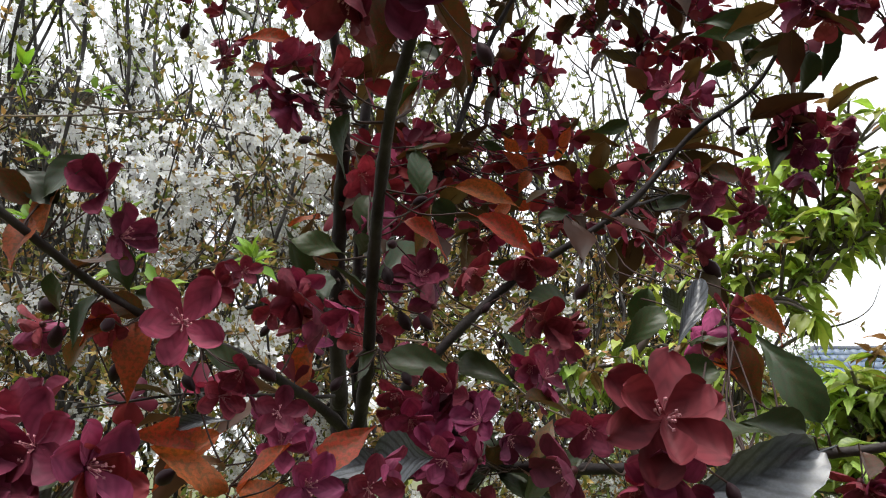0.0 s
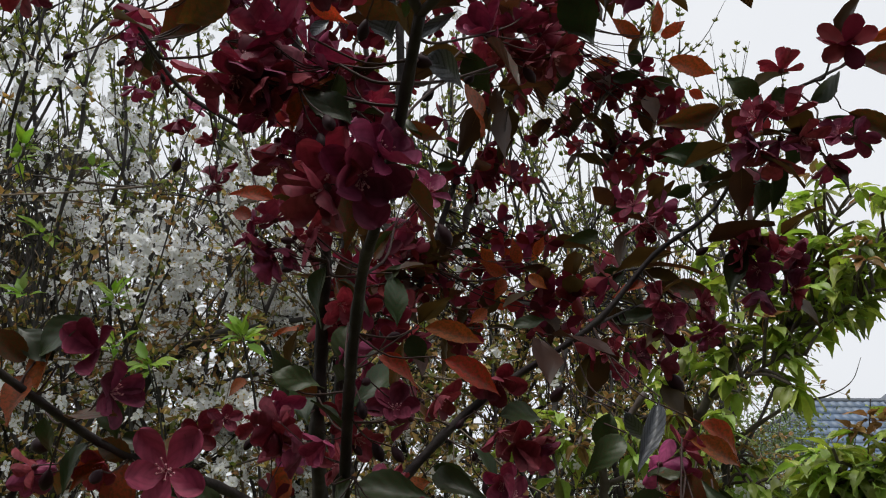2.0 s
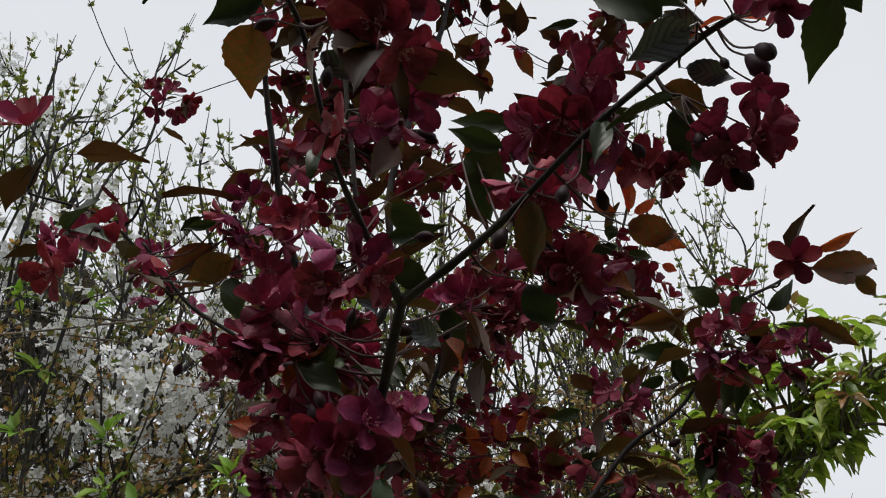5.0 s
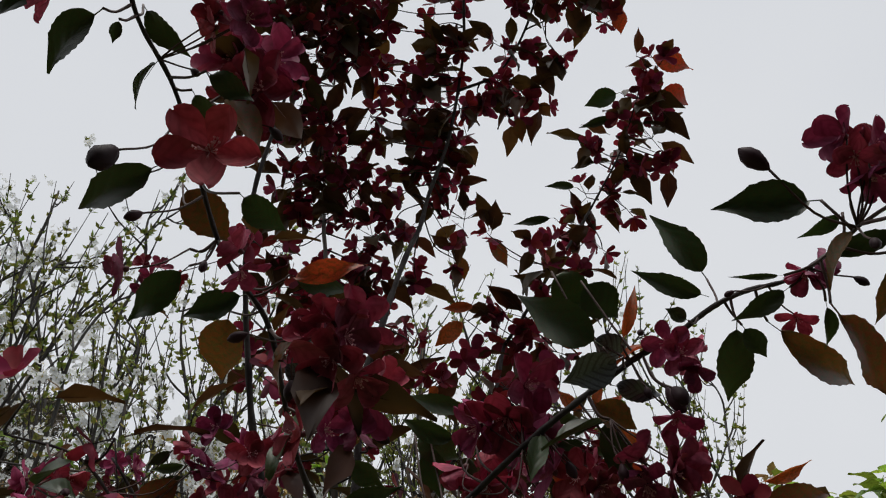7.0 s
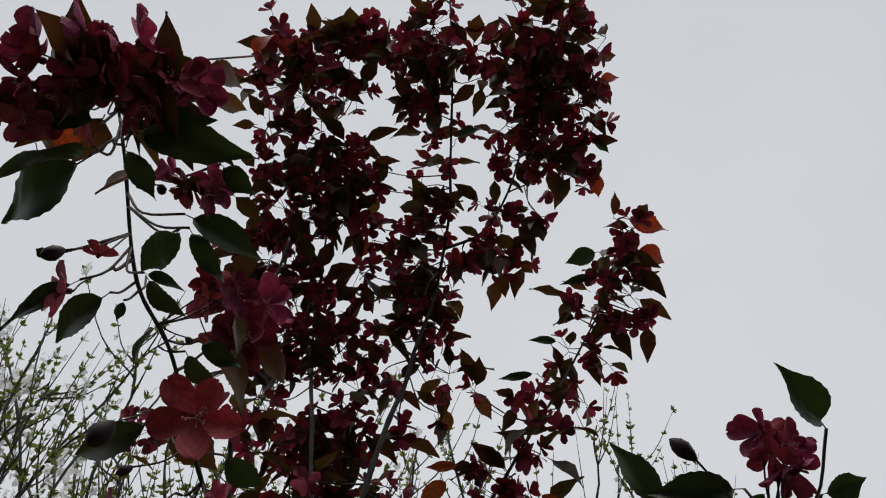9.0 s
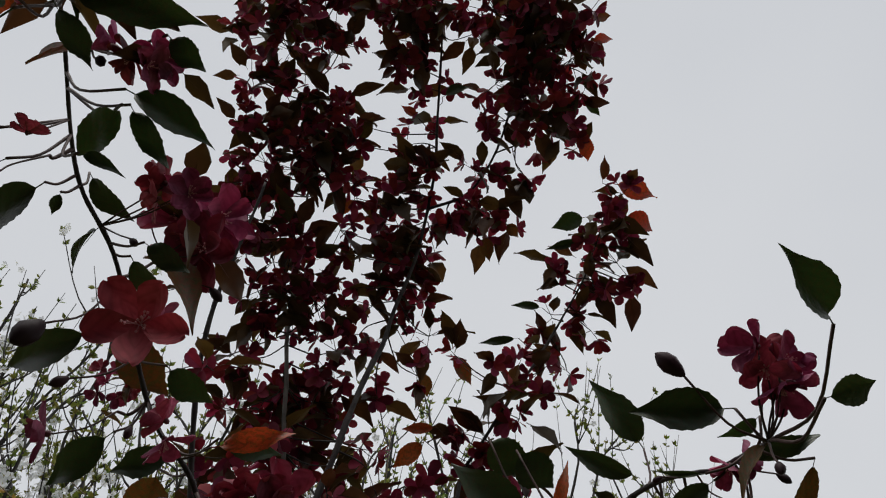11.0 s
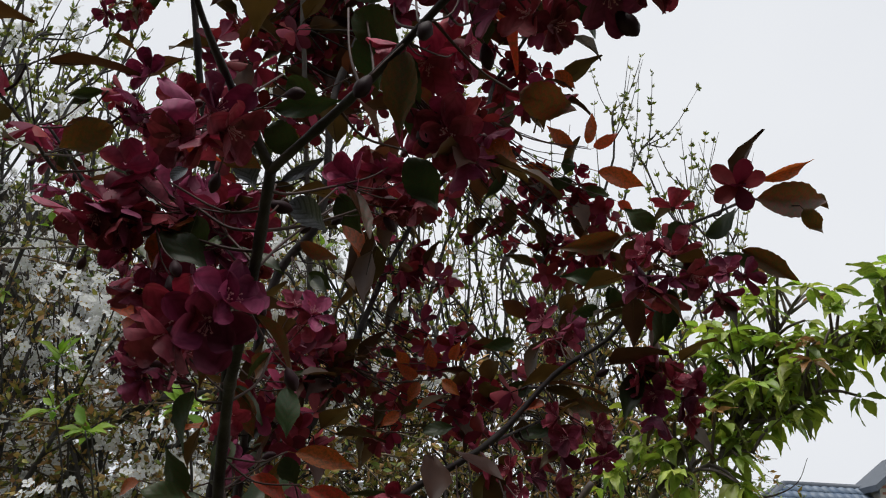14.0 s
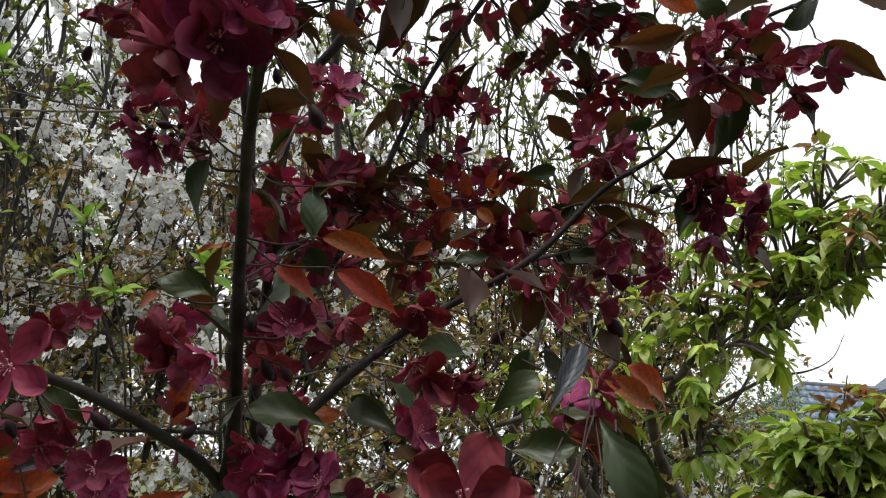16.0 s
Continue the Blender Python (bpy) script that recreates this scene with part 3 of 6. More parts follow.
RIGHT_CLUSTERS = [
    (0.097, 0.305, 1.901, 0.019, 0.022, 6, 0.030, ''), (0.135, 0.219, 1.877, 0.015, 0.010, 4, 0.030, ''), (0.295, 0.456, 1.974, 0.003, 0.003, 1, 0.033, 'u'), (0.290, 0.463, 1.928, 0.026, 0.018, 5, 0.039, ''), (0.342, 0.486, 1.929, 0.019, 0.019, 3, 0.036, ''), (0.316, 0.576, 1.865, 0.028, 0.026, 6, 0.041, ''), (0.225, 0.622, 1.928, 0.025, 0.015, 3, 0.034, ''), (0.240, 0.576, 1.829, 0.021, 0.016, 3, 0.030, ''), (0.268, 0.582, 1.817, 0.011, 0.014, 2, 0.030, ''), (0.206, 0.591, 1.788, 0.025, 0.016, 3, 0.030, ''),
]
BACK_LOW_CLUSTERS = [
    (-0.014, 0.679, 1.902, 0.031, 0.020, 5, 0.032, ''), (-0.033, 0.607, 1.840, 0.027, 0.022, 5, 0.030, ''), (0.002, 0.614, 1.827, 0.022, 0.018, 4, 0.029, ''), (0.064, 0.802, 1.876, 0.023, 0.011, 3, 0.031, ''), (0.162, 0.761, 1.898, 0.022, 0.022, 4, 0.034, ''), (0.018, 0.731, 1.909, 0.024, 0.012, 3, 0.031, ''), (0.222, 0.659, 1.932, 0.020, 0.014, 3, 0.031, ''), (0.076, 0.740, 2.016, 0.021, 0.012, 3, 0.027, ''), (0.108, 0.778, 1.931, 0.047, 0.030, 9, 0.035, ''),
]
BACK_HIGH_CLUSTERS = [
    (0.162, 0.764, 1.892, 0.023, 0.017, 4, 0.034, ''), (-0.010, 0.710, 1.902, 0.021, 0.028, 4, 0.035, ''), (0.027, 0.730, 1.908, 0.015, 0.015, 2, 0.033, ''), (0.070, 0.791, 1.867, 0.015, 0.012, 2, 0.032, ''), (0.084, 0.713, 2.010, 0.023, 0.013, 3, 0.028, ''), (0.240, 0.801, 2.155, 0.039, 0.039, 8, 0.037, ''), (0.296, 0.809, 2.142, 0.035, 0.053, 10, 0.037, ''), (0.250, 0.846, 2.098, 0.036, 0.032, 6, 0.036, ''), (0.173, 0.807, 2.135, 0.018, 0.025, 3, 0.032, ''),
]
UPPER_LEFT_CLUSTERS = [
    (0.049, 0.125, 1.947, 0.013, 0.020, 5, 0.034, ''), (0.055, 0.168, 1.935, 0.012, 0.011, 3, 0.034, ''), (0.036, 0.170, 1.921, 0.012, 0.007, 2, 0.029, ''), (-0.004, 0.090, 2.079, 0.014, 0.020, 4, 0.036, ''), (0.000, 0.036, 2.050, 0.011, 0.010, 3, 0.024, ''), (-0.002, 0.055, 1.994, 0.002, 0.002, 1, 0.040, 'c'), (-0.005, 0.079, 2.009, 0.009, 0.008, 1, 0.030, ''), (-0.048, 0.107, 1.970, 0.003, 0.003, 1, 0.029, 'l'), (0.007, 0.097, 1.972, 0.007, 0.009, 2, 0.025, ''), (-0.039, -0.087, 2.057, 0.020, 0.011, 6, 0.029, ''), (-0.051, -0.077, 2.046, 0.012, 0.009, 3, 0.025, ''),
]
UPPER_LEFT_TIP_CLUSTERS = [
    (-0.029, -0.072, 2.056, 0.012, 0.009, 3, 0.024, ''), (-0.007, -0.072, 2.070, 0.011, 0.012, 4, 0.026, ''), (0.003, -0.039, 2.049, 0.013, 0.008, 3, 0.021, ''), (-0.049, -0.006, 2.015, 0.005, 0.003, 1, 0.025, 'l'), (-0.036, -0.017, 2.026, 0.002, 0.005, 1, 0.016, 'u'), (-0.017, -0.093, 2.063, 0.012, 0.008, 3, 0.025, ''),
]
UPPER_RIGHT_CLUSTERS = [
    (0.130, 0.192, 1.944, 0.020, 0.016, 5, 0.038, ''), (0.122, 0.225, 1.926, 0.017, 0.011, 3, 0.036, ''), (0.188, 0.151, 1.902, 0.016, 0.009, 4, 0.026, ''), (0.159, 0.181, 1.909, 0.015, 0.007, 3, 0.027, ''), (0.196, 0.115, 1.939, 0.008, 0.010, 3, 0.021, ''), (0.202, 0.152, 1.926, 0.003, 0.006, 1, 0.023, 'd'), (0.247, 0.087, 1.966, 0.007, 0.005, 2, 0.021, ''), (0.259, 0.132, 1.969, 0.002, 0.005, 1, 0.020, 'd'), (0.241, 0.021, 1.969, 0.010, 0.010, 5, 0.022, ''),
]
HANGING_BUDS = [
    (-0.036, 0.041, 1.977, 0.018), (-0.040, 0.084, 1.983, 0.009), (0.205, 0.028, 1.970, 0.013), (0.191, 0.159, 1.887, 0.013), (0.200, 0.144, 1.931, 0.015), (-0.055, -0.017, 2.026, 0.012), (0.198, 0.131, 1.927, 0.013), (-0.162, 0.342, 1.916, 0.007), (-0.144, 0.324, 1.963, 0.007), (-0.156, 0.496, 1.921, 0.013), (0.154, 0.727, 1.782, 0.021), (0.238, 0.608, 1.775, 0.022), (-0.180, 0.421, 1.704, 0.019),
]
CLUSTER_GROUPS = (STEM_CLUSTERS, LEFT_CLUSTERS, RIGHT_CLUSTERS, UPPER_LEFT_CLUSTERS, UPPER_LEFT_TIP_CLUSTERS, UPPER_RIGHT_CLUSTERS)
LEAVES_UPPER_LEFT_A = [
    (-0.027, -0.064, 2.032, -0.070, -0.040, 2.021, "green", 0.40),
    (-0.026, -0.066, 2.035, -0.049, -0.074, 2.014, "green", 0.35),
    (-0.020, -0.058, 2.055, 0.027, -0.060, 2.043, "green", 0.35),
    (-0.019, -0.061, 2.043, -0.009, -0.040, 2.036, "green", 0.40),
    (-0.001, -0.029, 2.039, 0.030, -0.019, 2.029, "green", 0.40),
    (-0.002, -0.025, 2.035, -0.023, -0.005, 2.028, "green", 0.50),
    (0.001, -0.025, 2.035, 0.014, -0.010, 2.020, "green", 0.41),
    (-0.017, -0.012, 2.021, -0.002, -0.009, 2.018, "green", 0.35),
    (-0.039, 0.032, 2.059, -0.026, 0.047, 2.044, "green", 0.49),
    (-0.043, 0.015, 2.033, -0.072, 0.029, 2.017, "green", 0.45),
    (-0.043, -0.010, 2.018, -0.072, -0.005, 1.998, "green", 0.24),
    (-0.038, 0.020, 2.033, -0.041, 0.026, 2.026, "green", 0.52),
]
LEAVES_UPPER_LEFT_B = [
    (-0.018, 0.056, 2.032, -0.007, 0.070, 2.018, "green", 0.54),
    (-0.028, 0.072, 2.003, -0.072, 0.086, 1.988, "green", 0.34),
    (0.004, -0.071, 2.084, 0.020, -0.062, 2.089, "bronze", 0.60),
    (0.005, -0.063, 2.075, 0.021, -0.054, 2.080, "bronze", 0.48),
    (0.001, -0.026, 2.167, 0.008, -0.036, 2.178, "orange", 0.54),
    (-0.007, 0.041, 2.027, 0.011, 0.048, 2.018, "green", 0.53),
    (-0.020, 0.108, 1.974, -0.049, 0.123, 1.954, "green", 0.42),
    (-0.044, 0.129, 2.041, -0.021, 0.147, 2.018, "bronze", 0.64),
]
LEAVES_UPPER_LEFT_C = [
    (-0.018, 0.169, 1.988, -0.026, 0.190, 1.959, "bronze", 0.71),
    (0.021, 0.119, 1.975, 0.056, 0.115, 1.982, "orange", 0.31),
    (0.019, 0.134, 1.988, 0.046, 0.139, 1.982, "green", 0.43),
    (0.019, 0.149, 1.949, 0.035, 0.157, 1.938, "grey", 0.51),
    (0.009, 0.069, 1.984, 0.025, 0.078, 1.972, "green", 0.63),
    (-0.009, 0.164, 1.996, -0.042, 0.171, 1.986, "green", 0.45),
]
LEAVES_UPPER_RIGHT_A = [
    (0.103, 0.206, 1.935, 0.075, 0.201, 1.943, "green", 0.41),
    (0.171, 0.150, 1.961, 0.134, 0.137, 1.979, "green", 0.51),
    (0.177, 0.138, 1.949, 0.152, 0.146, 1.939, "grey", 0.63),
    (0.166, 0.164, 1.940, 0.187, 0.171, 1.929, "bronze", 0.60),
    (0.179, 0.145, 1.960, 0.186, 0.129, 1.981, "orange", 0.23),
    (0.231, 0.132, 1.967, 0.230, 0.156, 1.935, "green", 0.42),
    (0.229, 0.124, 1.959, 0.240, 0.132, 1.948, "green", 0.59),
    (0.240, 0.122, 1.960, 0.290, 0.143, 1.932, "bronze", 0.25),
    (0.248, 0.083, 1.945, 0.285, 0.114, 1.919, "bronze", 0.33),
    (0.251, 0.091, 1.951, 0.256, 0.103, 1.935, "green", 0.28),
    (0.239, 0.093, 1.959, 0.220, 0.102, 1.948, "green", 0.39),
    (0.229, 0.076, 1.953, 0.211, 0.077, 1.952, "green", 0.15),
]
LEAVES_UPPER_RIGHT_B = [
    (0.236, 0.169, 2.015, 0.211, 0.149, 2.042, "green", 0.45),
    (0.219, 0.129, 1.977, 0.186, 0.124, 1.985, "green", 0.30),
    (0.229, 0.036, 1.958, 0.193, 0.039, 1.956, "green", 0.43),
    (0.245, 0.051, 1.965, 0.233, 0.057, 1.957, "green", 0.39),
    (0.241, 0.064, 1.954, 0.264, 0.050, 1.956, "green", 0.34),
    (0.263, 0.054, 1.950, 0.257, 0.070, 1.929, "bronze", 0.29),
    (0.205, 0.123, 1.960, 0.195, 0.120, 1.964, "green", 0.64),
    (0.231, -0.033, 1.943, 0.212, -0.054, 1.951, "green", 0.41),
    (0.230, -0.018, 1.928, 0.244, -0.022, 1.932, "green", 0.60),
]
LEAVES_UPPER_RIGHT_C = [
    (0.176, 0.164, 1.948, 0.200, 0.167, 1.944, "grey", 0.49),
    (0.172, 0.171, 1.936, 0.185, 0.188, 1.907, "green", 0.41),
    (0.165, 0.156, 2.003, 0.184, 0.166, 1.987, "green", 0.80),
    (0.151, 0.162, 2.013, 0.170, 0.172, 1.997, "green", 0.80),
    (0.167, 0.153, 1.969, 0.186, 0.159, 1.959, "grey", 0.69),
    (0.110, 0.224, 1.961, 0.076, 0.221, 1.965, "green", 0.34),
    (0.079, 0.229, 1.950, 0.103, 0.237, 1.937, "green", 0.74),
    (0.088, 0.232, 1.945, 0.094, 0.247, 1.919, "green", 0.59),
    (0.047, 0.290, 1.880, 0.069, 0.297, 1.870, "grey", 0.60),
    (0.110, 0.235, 1.941, 0.106, 0.249, 1.916, "green", 0.52),
    (0.149, 0.190, 1.943, 0.163, 0.191, 1.942, "green", 0.54),
    (0.089, 0.397, 2.061, 0.081, 0.400, 2.054, "orange", 0.80),
]
LEAVES_UPPER_LEFT_D = [
    (-0.018, -0.064, 2.062, 0.000, -0.076, 2.075, "green", 0.53),
    (-0.024, -0.073, 2.042, -0.050, -0.076, 2.045, "green", 0.52),
    (-0.017, -0.077, 2.047, -0.038, -0.092, 2.062, "green", 0.55),
    (-0.016, -0.059, 2.057, 0.012, -0.062, 2.060, "green", 0.46),
    (-0.029, -0.086, 2.055, -0.069, -0.074, 2.072, "green", 0.57),
    (-0.019, -0.079, 2.063, -0.006, -0.089, 2.074, "bronze", 0.65),
    (0.013, -0.043, 2.055, 0.026, -0.035, 2.046, "green", 0.62),
    (-0.057, -0.016, 2.025, -0.062, -0.018, 2.027, "green", 0.80),
]
LEAVES_MIDDLE_A = [
    (0.156, 0.222, 1.902, 0.183, 0.225, 1.896, "bronze", 0.61),
    (0.136, 0.218, 1.935, 0.148, 0.213, 1.946, "green", 0.74),
    (0.140, 0.214, 1.942, 0.144, 0.222, 1.926, "green", 0.60),
    (0.029, 0.288, 1.919, 0.053, 0.292, 1.911, "bronze", 0.70),
    (0.032, 0.284, 1.928, 0.070, 0.282, 1.934, "green", 0.31),
    (0.035, 0.293, 1.958, 0.057, 0.300, 1.943, "green", 0.60),
    (0.024, 0.275, 1.900, 0.033, 0.283, 1.882, "grey", 0.63),
    (0.039, 0.300, 1.893, 0.064, 0.294, 1.907, "grey", 0.23),
    (-0.054, 0.304, 1.929, -0.086, 0.310, 1.915, "bronze", 0.53),
    (-0.075, 0.322, 1.962, -0.098, 0.323, 1.958, "green", 0.31),
    (-0.012, 0.290, 1.914, 0.006, 0.295, 1.902, "orange", 0.40),
    (0.025, 0.300, 1.819, 0.019, 0.303, 1.813, "grey", 0.79),
]
LEAVES_MIDDLE_B = [
    (-0.088, 0.357, 1.966, -0.123, 0.365, 1.945, "bronze", 0.51),
    (-0.098, 0.350, 1.983, -0.114, 0.354, 1.973, "green", 0.46),
    (-0.044, 0.387, 1.844, -0.072, 0.382, 1.851, "orange", 0.37),
    (0.044, 0.242, 1.892, 0.062, 0.246, 1.882, "green", 0.80),
    (0.018, 0.260, 1.897, 0.034, 0.267, 1.882, "bronze", 0.71),
    (0.026, 0.258, 1.902, 0.036, 0.264, 1.889, "grey", 0.43),
    (0.110, 0.247, 1.885, 0.125, 0.257, 1.862, "green", 0.60),
    (0.067, 0.323, 1.905, 0.081, 0.333, 1.883, "green", 0.57),
    (0.143, 0.221, 1.873, 0.159, 0.222, 1.870, "orange", 0.77),
    (-0.003, 0.268, 1.874, 0.005, 0.266, 1.882, "grey", 0.71),
    (-0.006, 0.328, 1.833, -0.019, 0.329, 1.827, "green", 0.80),
    (0.025, 0.424, 1.918, 0.050, 0.430, 1.905, "bronze", 0.41),
]
LEAVES_TIP_A = [
    (0.368, 0.497, 2.008, 0.442, 0.497, 2.010, "bronze", 0.41),
    (0.372, 0.491, 2.020, 0.420, 0.484, 2.038, "orange", 0.21),
    (0.412, 0.499, 2.005, 0.432, 0.508, 1.986, "bronze", 0.50),
    (0.293, 0.490, 1.970, 0.267, 0.483, 1.985, "green", 0.56),
    (0.326, 0.492, 1.967, 0.358, 0.484, 1.987, "green", 0.45),
    (0.353, 0.494, 1.964, 0.404, 0.505, 1.942, "bronze", 0.31),
    (0.301, 0.497, 1.931, 0.301, 0.515, 1.890, "green", 0.37),
    (0.269, 0.523, 1.944, 0.223, 0.523, 1.942, "green", 0.34),
    (0.274, 0.509, 1.976, 0.222, 0.514, 1.962, "bronze", 0.36),
    (0.267, 0.562, 1.955, 0.276, 0.575, 1.928, "green", 0.37),
    (0.282, 0.492, 1.966, 0.268, 0.503, 1.941, "bronze", 0.80),
    (0.315, 0.487, 1.978, 0.300, 0.492, 1.967, "green", 0.80),
]
LEAVES_TIP_B = [
    (0.273, 0.738, 2.198, 0.236, 0.728, 2.219, "orange", 0.41),
    (0.286, 0.737, 2.201, 0.291, 0.721, 2.238, "orange", 0.40),
    (0.290, 0.738, 2.199, 0.321, 0.731, 2.217, "orange", 0.44),
    (0.289, 0.731, 2.167, 0.353, 0.738, 2.154, "orange", 0.37),
    (0.251, 0.757, 2.180, 0.209, 0.755, 2.182, "orange", 0.26),
    (0.266, 0.741, 2.191, 0.261, 0.751, 2.169, "green", 0.71),
    (0.319, 0.746, 2.135, 0.340, 0.750, 2.126, "orange", 0.52),
    (0.276, 0.762, 2.169, 0.235, 0.765, 2.160, "green", 0.39),
    (0.191, 0.731, 2.162, 0.166, 0.745, 2.130, "green", 0.34),
    (0.283, 0.765, 2.163, 0.318, 0.771, 2.152, "green", 0.45),
]
LEAVES_CENTRE = [
    (0.037, 0.431, 1.777, 0.079, 0.435, 1.773, "orange", 0.33),
    (0.050, 0.417, 1.756, 0.090, 0.424, 1.740, "orange", 0.36),
    (0.007, 0.454, 1.765, 0.040, 0.459, 1.753, "orange", 0.37),
    (0.030, 0.451, 1.779, 0.040, 0.457, 1.761, "green", 0.72),
    (-0.062, 0.454, 1.753, -0.025, 0.458, 1.747, "green", 0.45),
    (-0.111, 0.592, 1.772, -0.132, 0.593, 1.765, "orange", 0.62),
    (-0.077, 0.640, 1.830, -0.108, 0.640, 1.824, "orange", 0.28),
    (0.004, 0.567, 1.953, 0.027, 0.572, 1.939, "green", 0.57),
    (-0.000, 0.575, 1.850, 0.011, 0.571, 1.865, "green", 0.80),
    (-0.016, 0.599, 1.836, -0.034, 0.606, 1.809, "green", 0.55),
]
LEAVES_LIMB = [
    (0.264, 0.583, 1.941, 0.241, 0.584, 1.932, "green", 0.56),
    (0.306, 0.545, 1.934, 0.310, 0.555, 1.899, "green", 0.51),
    (0.277, 0.557, 1.959, 0.237, 0.557, 1.952, "green", 0.46),
    (0.270, 0.559, 1.952, 0.277, 0.566, 1.929, "green", 0.49),
    (0.214, 0.639, 1.881, 0.182, 0.640, 1.873, "green", 0.51),
    (0.234, 0.660, 1.957, 0.205, 0.662, 1.946, "green", 0.62),
    (0.201, 0.685, 1.938, 0.169, 0.686, 1.927, "green", 0.44),
    (0.222, 0.606, 1.852, 0.278, 0.607, 1.857, "bronze", 0.37),
    (0.185, 0.633, 1.825, 0.237, 0.629, 1.846, "green", 0.24),
    (0.209, 0.636, 1.818, 0.214, 0.641, 1.800, "green", 0.73),
    (0.168, 0.511, 1.740, 0.158, 0.520, 1.706, "green", 0.53),
    (0.224, 0.515, 1.733, 0.268, 0.523, 1.712, "orange", 0.34),
]
LEAVES_LIMB_B = [
    (0.220, 0.502, 1.705, 0.231, 0.514, 1.666, "bronze", 0.45),
    (0.205, 0.423, 1.688, 0.237, 0.437, 1.646, "green", 0.18),
    (0.217, 0.417, 1.639, 0.189, 0.414, 1.646, "green", 0.36),
    (0.175, 0.511, 1.740, 0.192, 0.519, 1.715, "grey", 0.36),
    (0.214, 0.398, 1.633, 0.222, 0.405, 1.610, "bronze", 0.42),
    (0.035, 0.618, 1.708, 0.071, 0.622, 1.697, "green", 0.41),
    (0.058, 0.711, 1.930, 0.080, 0.715, 1.921, "green", 0.41),
    (0.033, 0.687, 2.012, 0.055, 0.688, 2.011, "green", 0.50),
    (0.041, 0.689, 2.005, 0.038, 0.698, 1.972, "bronze", 0.50),
    (0.107, 0.687, 1.840, 0.140, 0.686, 1.850, "green", 0.44),
]
LEAVES_CROWN_A = [
    (0.368, 0.574, 2.700, 0.370, 0.546, 2.731, "bronze", 0.38),
    (0.384, 0.574, 2.701, 0.454, 0.584, 2.691, "orange", 0.45),
    (0.403, 0.607, 2.665, 0.457, 0.619, 2.654, "orange", 0.63),
    (0.346, 0.611, 2.661, 0.299, 0.621, 2.650, "green", 0.62),
    (0.342, 0.636, 2.635, 0.289, 0.647, 2.622, "green", 0.26),
    (0.287, 0.710, 2.556, 0.243, 0.706, 2.559, "green", 0.32),
    (0.247, 0.703, 2.490, 0.192, 0.709, 2.482, "green", 0.24),
    (0.415, 0.674, 2.594, 0.440, 0.692, 2.576, "bronze", 0.49),
    (0.333, 0.523, 2.754, 0.346, 0.550, 2.726, "orange", 0.64),
    (0.327, 0.484, 2.796, 0.359, 0.501, 2.778, "green", 0.43),
    (0.338, 0.426, 2.858, 0.373, 0.416, 2.869, "orange", 0.47),
    (0.333, 0.401, 2.884, 0.366, 0.395, 2.891, "bronze", 0.56),
]
LEAVES_CROWN_B = [
    (0.191, 0.635, 2.634, 0.201, 0.662, 2.605, "bronze", 0.52),
    (0.222, 0.622, 2.648, 0.244, 0.635, 2.634, "bronze", 0.66),
    (0.246, 0.570, 2.704, 0.253, 0.594, 2.678, "green", 0.44),
    (0.149, 0.747, 2.486, 0.187, 0.776, 2.455, "bronze", 0.43),
    (0.108, 0.765, 2.466, 0.118, 0.792, 2.437, "bronze", 0.56),
    (0.133, 0.708, 2.337, 0.088, 0.711, 2.333, "orange", 0.34),
    (0.118, 0.721, 2.323, 0.078, 0.746, 2.296, "orange", 0.49),
    (0.080, 0.517, 2.758, 0.052, 0.504, 2.772, "orange", 0.42),
    (-0.010, 0.604, 2.665, -0.032, 0.623, 2.645, "orange", 0.41),
    (-0.004, 0.607, 2.662, 0.023, 0.624, 2.645, "bronze", 0.39),
    (0.114, 0.493, 2.785, 0.153, 0.474, 2.805, "green", 0.37),
    (0.243, 0.733, 2.312, 0.274, 0.748, 2.295, "orange", 0.52),
]
LEAVES_YOUNG = [
    (0.105, 0.695, 1.896, 0.083, 0.681, 1.901, "orange", 0.50),
    (0.105, 0.696, 1.894, 0.095, 0.693, 1.873, "orange", 0.55),
    (0.119, 0.692, 1.904, 0.111, 0.674, 1.922, "orange", 0.50),
    (0.125, 0.696, 1.897, 0.144, 0.692, 1.881, "orange", 0.50),
    (0.094, 0.690, 1.907, 0.080, 0.675, 1.917, "orange", 0.55),
    (0.088, 0.707, 1.865, 0.070, 0.702, 1.849, "orange", 0.50),
    (0.134, 0.699, 1.915, 0.142, 0.683, 1.931, "orange", 0.45),
    (0.130, 0.797, 1.942, 0.098, 0.781, 1.955, "orange", 0.40),
    (0.124, 0.799, 1.936, 0.087, 0.789, 1.931, "orange", 0.40),
    (0.137, 0.798, 1.943, 0.154, 0.780, 1.964, "orange", 0.35),
    (0.120, 0.812, 1.900, 0.092, 0.803, 1.893, "orange", 0.40),
    (0.084, 0.798, 1.875, 0.049, 0.789, 1.864, "orange", 0.35),
]
